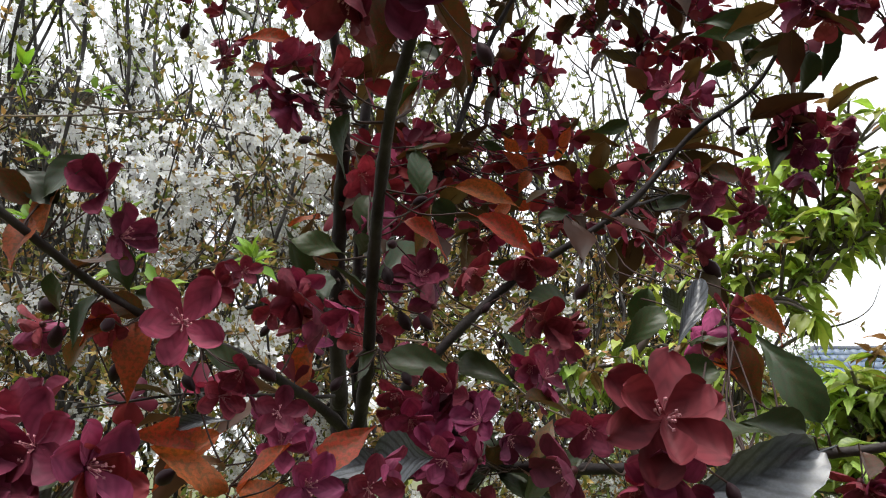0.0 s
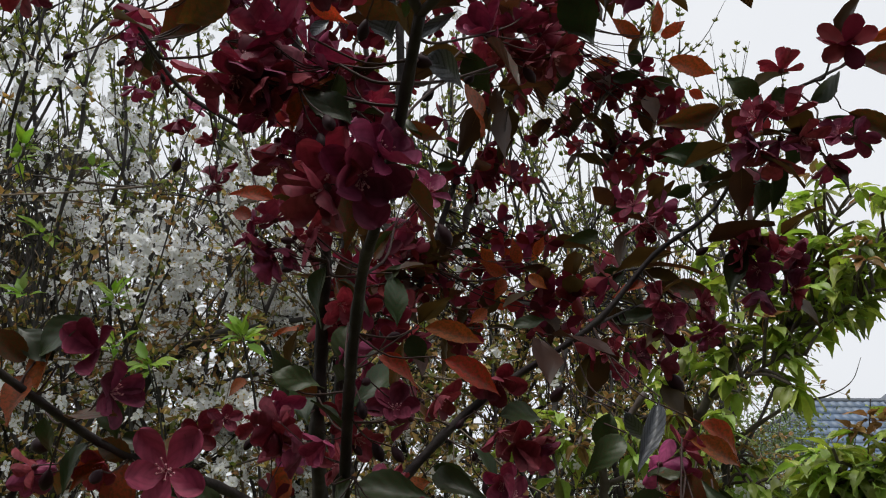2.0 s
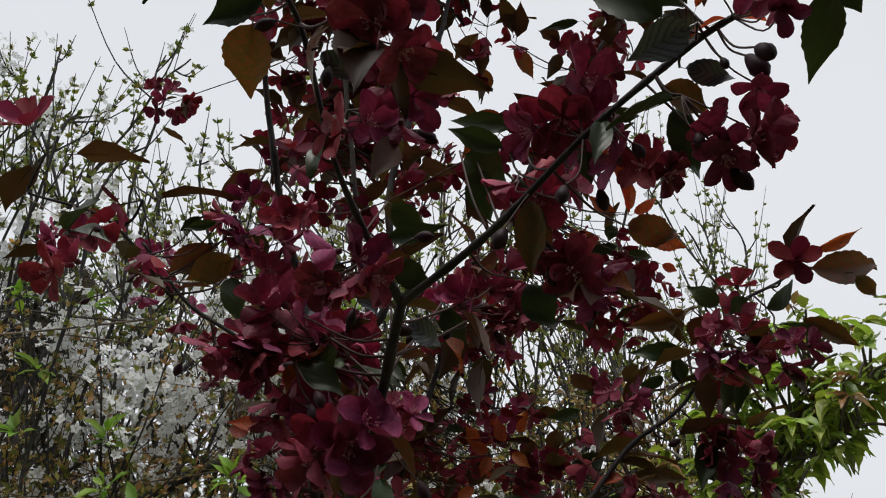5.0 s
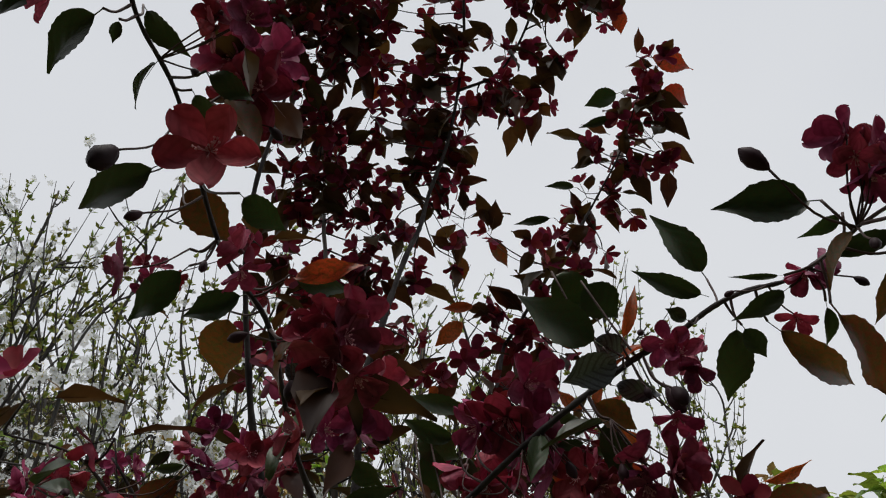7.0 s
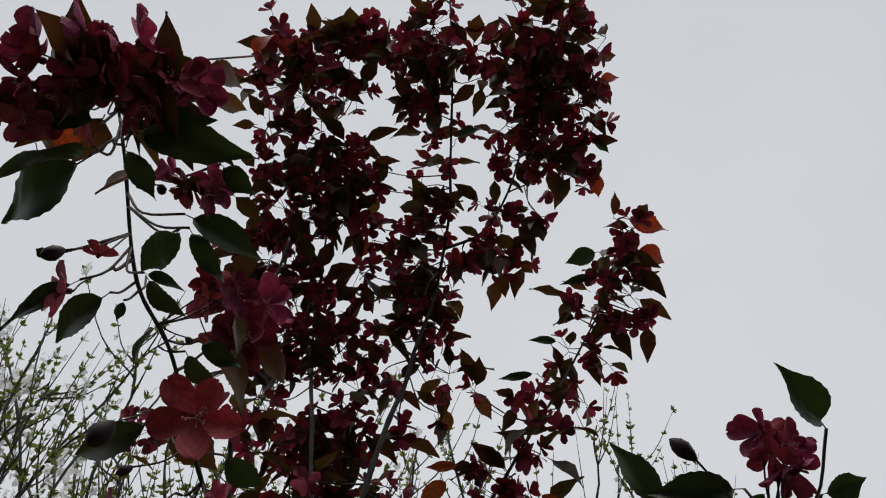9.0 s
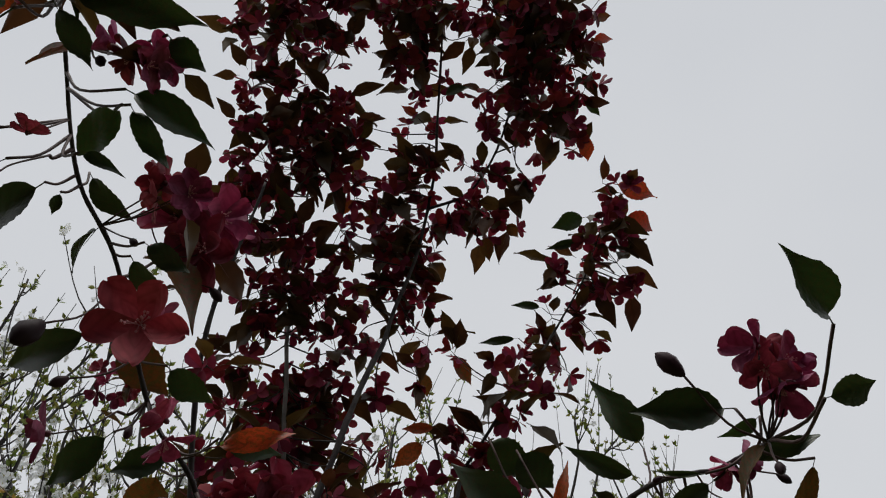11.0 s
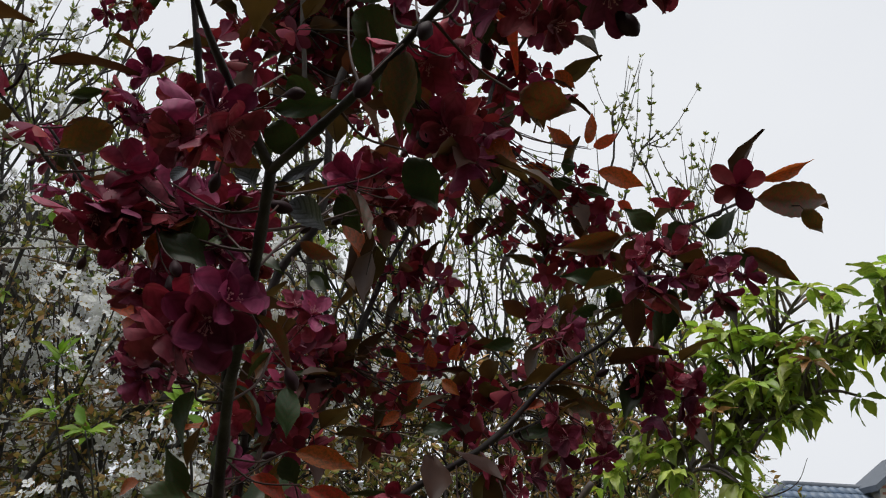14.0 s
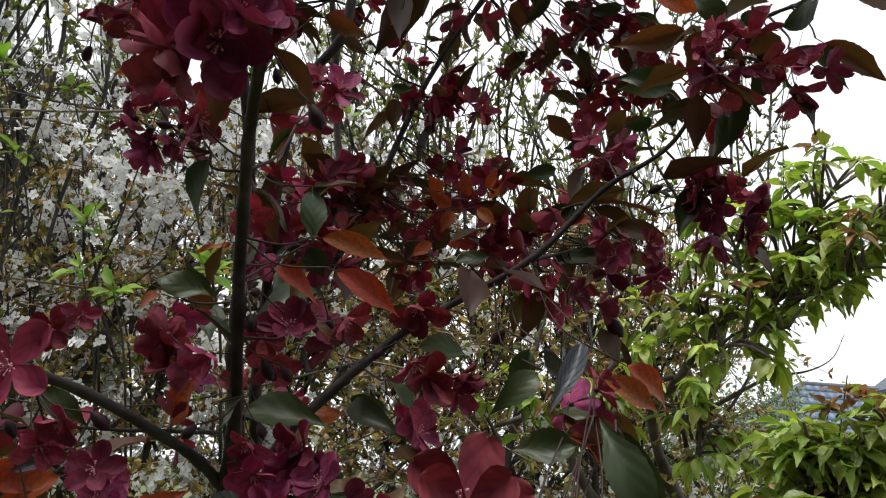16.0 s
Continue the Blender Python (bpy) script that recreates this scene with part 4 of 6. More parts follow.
LEAF_GROUPS = (LEAVES_YOUNG, LEAVES_LOW, LEAVES_LEFT_A, LEAVES_LEFT_B, LEAVES_STEM_A, LEAVES_UPPER_LEFT_A, LEAVES_UPPER_LEFT_B, LEAVES_UPPER_LEFT_C, LEAVES_UPPER_RIGHT_A, LEAVES_UPPER_RIGHT_B, LEAVES_UPPER_RIGHT_C, LEAVES_UPPER_LEFT_D, LEAVES_MIDDLE_A, LEAVES_MIDDLE_B, LEAVES_TIP_A, LEAVES_TIP_B, LEAVES_CENTRE, LEAVES_LIMB, LEAVES_LIMB_B, LEAVES_CROWN_A, LEAVES_CROWN_B)
CLUMPS_LEFT_A = [
    (-0.181, 0.434, 2.949, 0.040), (-0.124, 0.441, 2.937, 0.039), (-0.066, 0.432, 2.951, 0.043), (-0.037, 0.414, 2.981, 0.034), (-0.169, 0.469, 2.889, 0.034), (-0.133, 0.481, 2.869, 0.033), (-0.093, 0.466, 2.894, 0.028), (-0.053, 0.476, 2.877, 0.030), (-0.191, 0.505, 2.829, 0.028), (-0.143, 0.510, 2.820, 0.024), (-0.218, 0.472, 2.885, 0.020), (-0.104, 0.523, 2.797, 0.038), (-0.057, 0.524, 2.796, 0.038), (-0.028, 0.540, 2.768, 0.029), (-0.166, 0.541, 2.767, 0.027), (-0.193, 0.551, 2.750, 0.025), (-0.127, 0.555, 2.743, 0.034), (-0.073, 0.559, 2.736, 0.038), (-0.017, 0.558, 2.737, 0.023), (-0.153, 0.577, 2.703, 0.032),
]
CLUMPS_LEFT_B = [
    (-0.106, 0.581, 2.696, 0.038), (-0.050, 0.582, 2.696, 0.037), (-0.015, 0.590, 2.680, 0.023), (-0.184, 0.593, 2.676, 0.023), (-0.209, 0.616, 2.635, 0.028), (-0.171, 0.619, 2.630, 0.032), (-0.129, 0.606, 2.653, 0.023), (-0.098, 0.634, 2.602, 0.035), (-0.124, 0.653, 2.568, 0.031), (-0.070, 0.652, 2.570, 0.028), (-0.137, 0.674, 2.529, 0.027), (-0.092, 0.682, 2.515, 0.031), (-0.056, 0.681, 2.518, 0.036), (-0.026, 0.669, 2.540, 0.019), (-0.029, 0.627, 2.616, 0.023), (-0.017, 0.644, 2.585, 0.017), (-0.166, 0.649, 2.575, 0.026), (-0.205, 0.578, 2.702, 0.013),
]
CLUMPS_LEFT_C = [
    (-0.130, 0.696, 2.490, 0.022), (-0.161, 0.722, 2.440, 0.027), (-0.114, 0.750, 2.388, 0.030), (-0.082, 0.742, 2.403, 0.025), (-0.048, 0.749, 2.389, 0.030), (-0.017, 0.733, 2.419, 0.030), (-0.085, 0.764, 2.360, 0.030), (-0.053, 0.771, 2.347, 0.025), (-0.014, 0.759, 2.369, 0.025), (-0.053, 0.702, 2.477, 0.015), (-0.019, 0.714, 2.456, 0.025), (0.013, 0.702, 2.479, 0.017), (-0.091, 0.788, 2.312, 0.029), (-0.042, 0.791, 2.307, 0.024), (-0.002, 0.787, 2.314, 0.021), (-0.154, 0.757, 2.374, 0.025),
]
CLUMPS_LEADER_A = [
    (0.062, 0.558, 2.744, 0.027), (0.083, 0.583, 2.705, 0.032), (0.045, 0.604, 2.671, 0.032), (0.058, 0.626, 2.633, 0.035), (0.104, 0.626, 2.635, 0.027), (0.042, 0.654, 2.587, 0.032), (0.079, 0.658, 2.580, 0.031), (0.108, 0.653, 2.588, 0.018), (0.061, 0.676, 2.549, 0.026), (0.098, 0.685, 2.533, 0.017), (0.028, 0.690, 2.524, 0.017), (0.009, 0.676, 2.547, 0.016), (0.115, 0.710, 2.489, 0.022), (0.154, 0.722, 2.467, 0.017), (0.101, 0.739, 2.438, 0.019), (0.030, 0.719, 2.473, 0.022), (0.046, 0.758, 2.404, 0.020), (0.028, 0.791, 2.344, 0.021),
]
CLUMPS_LEADER_B = [
    (0.049, 0.483, 2.852, 0.028), (0.068, 0.459, 2.878, 0.033), (0.093, 0.427, 2.912, 0.037), (0.047, 0.428, 2.911, 0.037), (0.016, 0.402, 2.939, 0.033), (0.073, 0.388, 2.953, 0.042), (0.140, 0.414, 2.927, 0.037), (0.159, 0.445, 2.894, 0.022), (0.076, 0.509, 2.825, 0.017), (0.134, 0.502, 2.833, 0.015), (0.106, 0.545, 2.787, 0.009), (0.001, 0.427, 2.912, 0.018),
]
CLUMPS_RIGHT_A = [
    (0.191, 0.403, 2.880, 0.030), (0.235, 0.390, 2.894, 0.036), (0.279, 0.396, 2.889, 0.039), (0.326, 0.409, 2.876, 0.028), (0.219, 0.441, 2.841, 0.036), (0.263, 0.440, 2.842, 0.039), (0.308, 0.445, 2.837, 0.036), (0.337, 0.462, 2.819, 0.020), (0.194, 0.476, 2.803, 0.027), (0.240, 0.483, 2.796, 0.032), (0.285, 0.488, 2.791, 0.025), (0.323, 0.492, 2.788, 0.011), (0.213, 0.514, 2.763, 0.027), (0.257, 0.513, 2.764, 0.030), (0.304, 0.525, 2.752, 0.025), (0.331, 0.537, 2.740, 0.011), (0.178, 0.531, 2.744, 0.016), (0.170, 0.568, 2.705, 0.021), (0.208, 0.575, 2.698, 0.021), (0.253, 0.574, 2.699, 0.012),
]
CLUMPS_RIGHT_B = [
    (0.163, 0.600, 2.671, 0.025), (0.199, 0.612, 2.659, 0.027), (0.228, 0.625, 2.645, 0.012), (0.184, 0.642, 2.626, 0.012), (0.146, 0.624, 2.645, 0.014), (0.350, 0.377, 2.910, 0.018), (0.278, 0.359, 2.928, 0.036), (0.216, 0.360, 2.926, 0.036),
]
CLUMPS_SPRAY_A = [
    (0.402, 0.584, 2.690, 0.020), (0.370, 0.609, 2.663, 0.023), (0.397, 0.621, 2.651, 0.023), (0.362, 0.640, 2.631, 0.023), (0.398, 0.658, 2.612, 0.027), (0.345, 0.658, 2.611, 0.016), (0.301, 0.664, 2.605, 0.011), (0.424, 0.682, 2.587, 0.012), (0.319, 0.683, 2.584, 0.016), (0.362, 0.682, 2.585, 0.027), (0.400, 0.696, 2.571, 0.016), (0.338, 0.713, 2.552, 0.023), (0.303, 0.720, 2.545, 0.018), (0.364, 0.731, 2.534, 0.018), (0.293, 0.750, 2.512, 0.023), (0.260, 0.763, 2.499, 0.018), (0.330, 0.774, 2.487, 0.018),
]
CLUMPS_SPRAY_B = [
    (0.269, 0.679, 2.413, 0.016), (0.213, 0.674, 2.417, 0.011), (0.230, 0.696, 2.394, 0.016), (0.276, 0.698, 2.393, 0.010), (0.247, 0.723, 2.366, 0.019), (0.208, 0.746, 2.341, 0.024), (0.168, 0.741, 2.346, 0.019), (0.185, 0.768, 2.318, 0.024), (0.225, 0.768, 2.319, 0.022), (0.249, 0.778, 2.307, 0.019),
]
CLUMPS_LOW = [
    (-0.118, 0.632, 2.235, 0.023), (-0.145, 0.648, 2.213, 0.019), (-0.083, 0.668, 2.187, 0.020), (0.033, 0.668, 2.190, 0.020), (0.074, 0.668, 2.191, 0.019), (0.052, 0.636, 2.234, 0.018), (0.114, 0.648, 2.219, 0.020), (0.149, 0.668, 2.192, 0.020), (-0.101, 0.721, 2.115, 0.022), (-0.149, 0.717, 2.120, 0.020), (0.103, 0.717, 2.126, 0.020), (-0.006, 0.713, 2.128, 0.018), (0.210, 0.647, 2.221, 0.016), (-0.051, 0.616, 2.259, 0.015),
]
CLUMP_GROUPS = (CLUMPS_LOW, CLUMPS_LEFT_A, CLUMPS_LEFT_B, CLUMPS_LEFT_C, CLUMPS_LEADER_A, CLUMPS_LEADER_B, CLUMPS_RIGHT_A, CLUMPS_RIGHT_B, CLUMPS_SPRAY_A, CLUMPS_SPRAY_B)
LIME_SPOTS = [(-0.818, 1.567, 2.436), (-0.953, 1.502, 2.459), (-0.902, 1.558, 2.272), (-0.599, 1.540, 1.960), (-0.379, 1.428, 1.996), (-0.658, 1.482, 1.995), (-0.570, 1.449, 1.952), (-0.722, 1.577, 2.131), (-0.924, 1.570, 2.129), (-0.383, 1.439, 2.006), (-0.213, 1.737, 2.488), (-0.727, 1.595, 2.116), (-0.965, 1.505, 2.433)]
CHERRY_LIMBS = {}
CHERRY_LIMBS["trunk"] = [(1.050, 2.250, 0.000, 0.0330), (1.000, 2.150, 1.000, 0.0242), (0.611, 1.989, 1.750, 0.0132), (0.641, 1.899, 1.932, 0.0110), (0.711, 1.809, 2.060, 0.0088)]
CHERRY_LIMBS["limb_a"] = [(0.711, 1.809, 2.060, 0.0083), (0.822, 1.755, 2.102, 0.0066), (0.901, 1.685, 2.182, 0.0052), (0.946, 1.639, 2.222, 0.0044), (1.002, 1.598, 2.252, 0.0033), (1.081, 1.564, 2.292, 0.0022), (1.143, 1.534, 2.320, 0.0014)]
CHERRY_LIMBS["limb_b"] = [(0.836, 1.734, 2.102, 0.0050), (0.889, 1.669, 2.110, 0.0041), (0.955, 1.608, 2.163, 0.0022)]
CHERRY_LIMBS["limb_c"] = [(0.620, 1.898, 1.931, 0.0077), (0.456, 1.830, 1.869, 0.0061), (0.373, 1.790, 1.854, 0.0044), (0.225, 1.738, 1.827, 0.0027)]
CHERRY_LIMBS["limb_d"] = [(0.676, 1.914, 1.839, 0.0066), (0.723, 1.838, 1.875, 0.0050), (0.804, 1.779, 1.926, 0.0039), (0.878, 1.743, 1.943, 0.0019), (0.915, 1.703, 1.968, 0.0010), (0.936, 1.684, 2.019, 0.0005)]
CHERRY_LIMBS["limb_e"] = [(0.662, 1.869, 1.955, 0.0050), (0.717, 1.771, 1.993, 0.0033), (0.786, 1.718, 2.028, 0.0022), (0.829, 1.699, 2.025, 0.0011)]
CHERRY_LIMBS["limb_f"] = [(0.822, 1.755, 2.102, 0.0044), (0.828, 1.753, 2.221, 0.0033), (0.821, 1.758, 2.317, 0.0017)]
CHERRY_LIMBS["limb_g"] = [(0.831, 1.750, 2.116, 0.0044), (0.897, 1.745, 2.276, 0.0033), (0.963, 1.744, 2.371, 0.0022), (0.980, 1.732, 2.403, 0.0011)]
CHERRY_LIMBS["limb_h"] = [(0.641, 1.893, 1.890, 0.0044), (0.669, 1.820, 1.806, 0.0027), (0.707, 1.806, 1.732, 0.0017)]
CHERRY_LIMBS["limb_i"] = [(0.711, 1.809, 2.060, 0.0044), (0.628, 1.839, 2.088, 0.0027), (0.544, 1.846, 2.061, 0.0014)]
CHERRY_LIMBS["limb_j"] = [(1.081, 1.564, 2.292, 0.0027), (1.069, 1.564, 2.235, 0.0022), (1.160, 1.413, 2.409, 0.0017), (1.134, 1.324, 2.511, 0.0011)]
CHERRY_LIMBS["limb_k"] = [(0.772, 1.782, 2.082, 0.0039), (0.746, 1.764, 2.182, 0.0027), (0.733, 1.778, 2.258, 0.0014)]
CHERRY_LIMBS["fork_a"] = [(1.000, 2.100, 0.900, 0.0200), (0.620, 1.950, 1.400, 0.0140), (0.397, 1.842, 1.679, 0.0110), (0.375, 1.816, 1.753, 0.0099), (0.375, 1.796, 1.814, 0.0088), (0.417, 1.776, 1.876, 0.0077), (0.469, 1.753, 1.950, 0.0066)]
CHERRY_LIMBS["fork_b"] = [(0.375, 1.818, 1.747, 0.0070), (0.429, 1.813, 1.768, 0.0058), (0.488, 1.810, 1.785, 0.0047)]
CHERRY_LIMBS["fork_c"] = [(0.375, 1.808, 1.777, 0.0080), (0.326, 1.798, 1.801, 0.0070), (0.274, 1.795, 1.803, 0.0060), (0.196, 1.801, 1.776, 0.0050)]


# ---- the ground, the house ----
def ground_sheet():
    size, n = 260.0, 60
    v, f = [], []
    ticks = [size * (abs(k / n * 2 - 1) ** 2.2) * (1 if k > n / 2 else -1) for k in range(n + 1)]
    for y in ticks:
        for x in ticks:
            far = min(1.0, math.hypot(x, y) / 30)
            v.append((x, y, 0.05 * noise.noise((x * 0.4, y * 0.4, 0)) + 0.8 * far * noise.noise((x * 0.02, y * 0.02, 3))))
    for j in range(n):
        for i in range(n):
            a = j * (n + 1) + i
            f.append((a, a + 1, a + n + 2, a + n + 1))
    return finish("ground", raw("ground", v, f), GRASS, None)


ground = tagged(ground_sheet(), "uneven garden lawn strewn with litter under the trees", "ground", kind="structure")


def grass_tufts():
    rng, pile = random.Random(5), Pile()
    for k in range(5000):
        x, y = rng.uniform(-2.6, 2.6), rng.uniform(0.9, 5.0)
        h, a, lean = rng.uniform(0.06, 0.2), rng.random() * 6.28, rng.uniform(0.0, 0.08)
        wx, wy = 0.004 * math.cos(a), 0.004 * math.sin(a)
        tx, ty = x + lean * math.cos(a + 1.5), y + lean * math.sin(a + 1.5)
        pile.add([(x - wx, y - wy, -0.04), (x + wx, y + wy, -0.04), ((x + tx) / 2 + wx, (y + ty) / 2 + wy, h * 0.6), ((x + tx) / 2 - wx, (y + ty) / 2 - wy, h * 0.6), (tx, ty, h)], [(0, 1, 2, 3), (3, 2, 4)])
    return tagged(finish("grass", pile.mesh("grass"), BLADE, None), "tufts of fresh green grass on the lawn", "grass", kind="stuff")


grass_tufts()


def box(x0, x1, y0, y1, z0, z1):
    v = [(x, y, z) for z in (z0, z1) for y in (y0, y1) for x in (x0, x1)]
    return v, [(0, 2, 3, 1), (4, 5, 7, 6), (0, 1, 5, 4), (2, 6, 7, 3), (0, 4, 6, 2), (1, 3, 7, 5)]


def house():
    """A low house with a hipped roof of blue tile sheet and a brick gable wing."""
    root = tagged(new("house"), "low house with a slate-blue tile-sheet hipped roof and a brick gable", "house")
    root.location = (11.5, 21.0, 0)
    ridge_z, ridge_y, eave_z, eave_y = RIDGE
    x0, x1, run = RIDGE_X0, 17.0, ridge_y - eave_y
    pile = Pile()
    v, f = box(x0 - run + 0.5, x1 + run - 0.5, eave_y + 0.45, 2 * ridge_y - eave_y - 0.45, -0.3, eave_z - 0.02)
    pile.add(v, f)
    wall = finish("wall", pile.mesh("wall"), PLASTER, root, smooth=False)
    # the body of the roof under the sheets
    body = Pile()
    back_y = 2 * ridge_y - eave_y
    v = [(x0 - run, eave_y, eave_z), (x1 + run, eave_y, eave_z), (x1 + run, back_y, eave_z), (x0 - run, back_y, eave_z), (x0, ridge_y, ridge_z - 0.06), (x1, ridge_y, ridge_z - 0.06)]
    body.add(v, [(0, 1, 5, 4), (1, 2, 5), (2, 3, 4, 5), (3, 0, 4), (3, 2, 1, 0)])
    roof = finish("roof", body.mesh("roof"), ROOF_METAL, root, smooth=False)
    # the front slope: courses of wavy sheet, each with its step
    slope = math.hypot(run, ridge_z - eave_z)
    courses = int(slope / 0.335)
    ny, nz = (ridge_z - eave_z) / slope, run / slope
    wave = 0.205
    for c in range(courses):
        a0, a1 = c / courses, (c + 1) / courses
        left, right = x0 - run * (1 - a0) + 0.02, min(x1 + run * (1 - a0), 14.5)
        cells = int((right - left) / (wave / 6))
        verts, faces = [], []
        for i in range(cells + 1):
            x = left + (right - left) * i / cells
            s = (x % wave) / wave
            h = 0.030 * math.sin(math.pi * s) ** 0.7 + 0.004
            for a, lift in ((a0, 0.0), (a0, 0.036 + h), (a1, 0.006 + h)):
                sag = -0.030 * math.sin(math.pi * s) if a == a0 else 0.0
                hipx = max(x, x0 - run * (1 - a) + 0.02)
                y, z = eave_y + run * a, eave_z + (ridge_z - eave_z) * a
                verts.append((hipx, y - ny * lift + sag * nz, z + nz * lift + sag * ny))
        for i in range(cells):
            for k in range(2):
                q = i * 3 + k
                faces.append((q, q + 3, q + 4, q + 1))
        finish("tile_course", raw("tile_course", verts, faces), ROOF_METAL, roof)
    cap = Pile()
    for p, q in (((x0, ridge_y, ridge_z), (x1, ridge_y, ridge_z)), ((x0, ridge_y, ridge_z), (x0 - run, eave_y, eave_z)), ((x0, ridge_y, ridge_z), (x0 - run, back_y, eave_z))):
        add_tube(cap, [(*p, 0.09), (*[(a + b) / 2 for a, b in zip(p, q)], 0.09), (*q, 0.09)], 8)
    finish("ridge_cap", cap.mesh("ridge_cap"), RIDGE_METAL, roof)
    gutter = Pile()
    add_tube(gutter, [(x0 - run, eave_y - 0.06, eave_z - 0.05, 0.06), (x1, eave_y - 0.06, eave_z - 0.05, 0.06), (x1 + run, eave_y - 0.06, eave_z - 0.05, 0.06)], 8)
    finish("gutter", gutter.mesh("gutter"), RIDGE_METAL, root)
    # the brick gable wing
    gx, gy, rise, half, deep = GABLE_X, ridge_y - 0.75, 0.8, 0.85, 1.1
    top = ridge_z - 0.05
    wing = Pile()
    v = [(gx, gy, -0.2), (gx + 2 * half, gy, -0.2), (gx + 2 * half, gy, top), (gx + half, gy, top + rise * half), (gx, gy, top),
         (gx, gy + deep, -0.2), (gx + 2 * half, gy + deep, -0.2), (gx + 2 * half, gy + deep, top), (gx + half, gy + deep, top + rise * half), (gx, gy + deep, top)]
    wing.add(v, [(0, 1, 2, 3, 4), (9, 8, 7, 6, 5), (0, 4, 9, 5), (1, 6, 7, 2), (4, 3, 8, 9), (2, 7, 8, 3)])
    gable = finish("gable_wall", wing.mesh("gable_wall"), MORTAR, root, smooth=False)
    brick_v, brick_f = box(0.005, 0.215, -0.012, 0.05, 0.004, 0.061)
    brick_me = raw("brick", brick_v, brick_f)
    brick_me.materials.append(BRICK)
    for row in range(46):
        z = top - 1.9 + row * 0.075
        for k in range(10):
            x = gx + k * 0.225 + (0.1125 if row % 2 else 0) - 0.06
            if x < gx - 0.02 or x > gx + 1.6 or z > top + (x - gx) * rise - 0.05:
                continue
            b = new("brick", brick_me)
            b.parent, b.location = gable, (x, gy, z)
    verge = Pile()
    for side in (1, -1):
        xs = (gx - 0.18, gx + half) if side > 0 else (gx + 2 * half + 0.18, gx + half)
        zs = (top - 0.18 * rise, top + half * rise)
        v = []
        for x, z in zip(xs, zs):
            v += [(x, gy - 0.22, z + 0.02), (x, gy + deep + 0.1, z + 0.02), (x, gy + deep + 0.1, z + 0.16), (x, gy - 0.22, z + 0.16)]
        verge.add(v, [(0, 1, 2, 3), (4, 7, 6, 5), (0, 4, 5, 1), (3, 2, 6, 7), (0, 3, 7, 4), (1, 5, 6, 2)])
    finish("gable_roof", verge.mesh("gable_roof"), RIDGE_METAL, root, smooth=False)
    return root


RIDGE = (4.56, 19.3, 2.4, 16.2)
RIDGE_X0, GABLE_X = 8.38, 10.30
house()

# an unseen plain wall on the near side, added to keep light off the blossom
back_wall = Pile()
back_wall.add(*box(-7.0, 7.0, -2.0, -1.7, -0.2, 3.2))
tagged(finish("shade_wall_south", back_wall.mesh("shade_wall_south"), DARK_WALL, None, smooth=False), "plain unseen wall added to block light from behind", "wall", kind="structure")


# ---- the trees behind ----
def side_dir(rng, forward, angle):
    """A direction that leaves forward at about that angle, to a random side."""
    f = Vector(forward).normalized()
    a = f.cross(Vector((rng.uniform(-1, 1), rng.uniform(-1, 1), rng.uniform(-1, 1)))).normalized()
    return (f * math.cos(angle) + a * math.sin(angle)).normalized()


def small_leaf(pile, rng, p, d, size, slot=0, wide=0.45):
    d = Vector(d).normalized()
    s = d.cross(Vector((rng.uniform(-1, 1), rng.uniform(-1, 1), rng.uniform(-0.4, 0.4)))).normalized() * size * wide * 0.5
    up = s.cross(d).normalized() * size * rng.uniform(0.05, 0.2)
    p = Vector(p)
    pile.add([p, p + d * size * 0.45 + s + up, p + d * size * 0.5 - up * 0.3, p + d * size * 0.45 - s + up, p + d * size], [(0, 1, 2), (0, 2, 3), (1, 4, 2), (2, 4, 3)], slot)


def plum_blossom(rng):
    """A five-petalled white blossom one unit across, facing +z, with a yellow eye."""
    v, f, s = [], [], []
    for k in range(5):
        a = k * 1.2566 + rng.uniform(-0.12, 0.12)
        lift, w = rng.uniform(-0.02, 0.2), 0.21
        c, t = np.array((math.cos(a), math.sin(a), 0)), np.array((-math.sin(a), math.cos(a), 0))
        n = len(v)
        v += [c * 0.04, c * 0.28 + t * w + (0, 0, lift * 0.7), c * 0.5 + t * 0.09 + (0, 0, lift), c * 0.5 - t * 0.09 + (0, 0, lift), c * 0.28 - t * w + (0, 0, lift * 0.7)]
        f += [(n, n + 1, n + 2, n + 3, n + 4)]
        s += [0]
    n = len(v)
    v += [(0.08, 0, 0.05), (0, 0.08, 0.06), (-0.08, 0, 0.05), (0, -0.08, 0.06), (0, 0, 0.16)]
    f += [(n, n + 1, n + 4), (n + 1, n + 2, n + 4), (n + 2, n + 3, n + 4), (n + 3, n, n + 4)]
    s += [1] * 4
    return np.array([np.asarray(q, dtype=float) for q in v]), f, s


PLUM_SHAPES = [plum_blossom(random.Random(k)) for k in range(6)]
PLUM_MESHES = []
for shape in PLUM_SHAPES[:4]:
    me = raw("plum_blossom", shape[0].tolist(), shape[1], shape[2])
    me.materials.append(PLUM_PETAL), me.materials.append(PLUM_EYE)
    PLUM_MESHES.append(me)


def leaf_meshes(name, shapes, mat):
    made = []
    for v, f, uv in shapes:
        me = raw(name, v, f, None, uv)
        me.polygons.foreach_set("use_smooth", [True] * len(me.polygons))
        me.materials.append(mat)
        made.append(me)
    return made


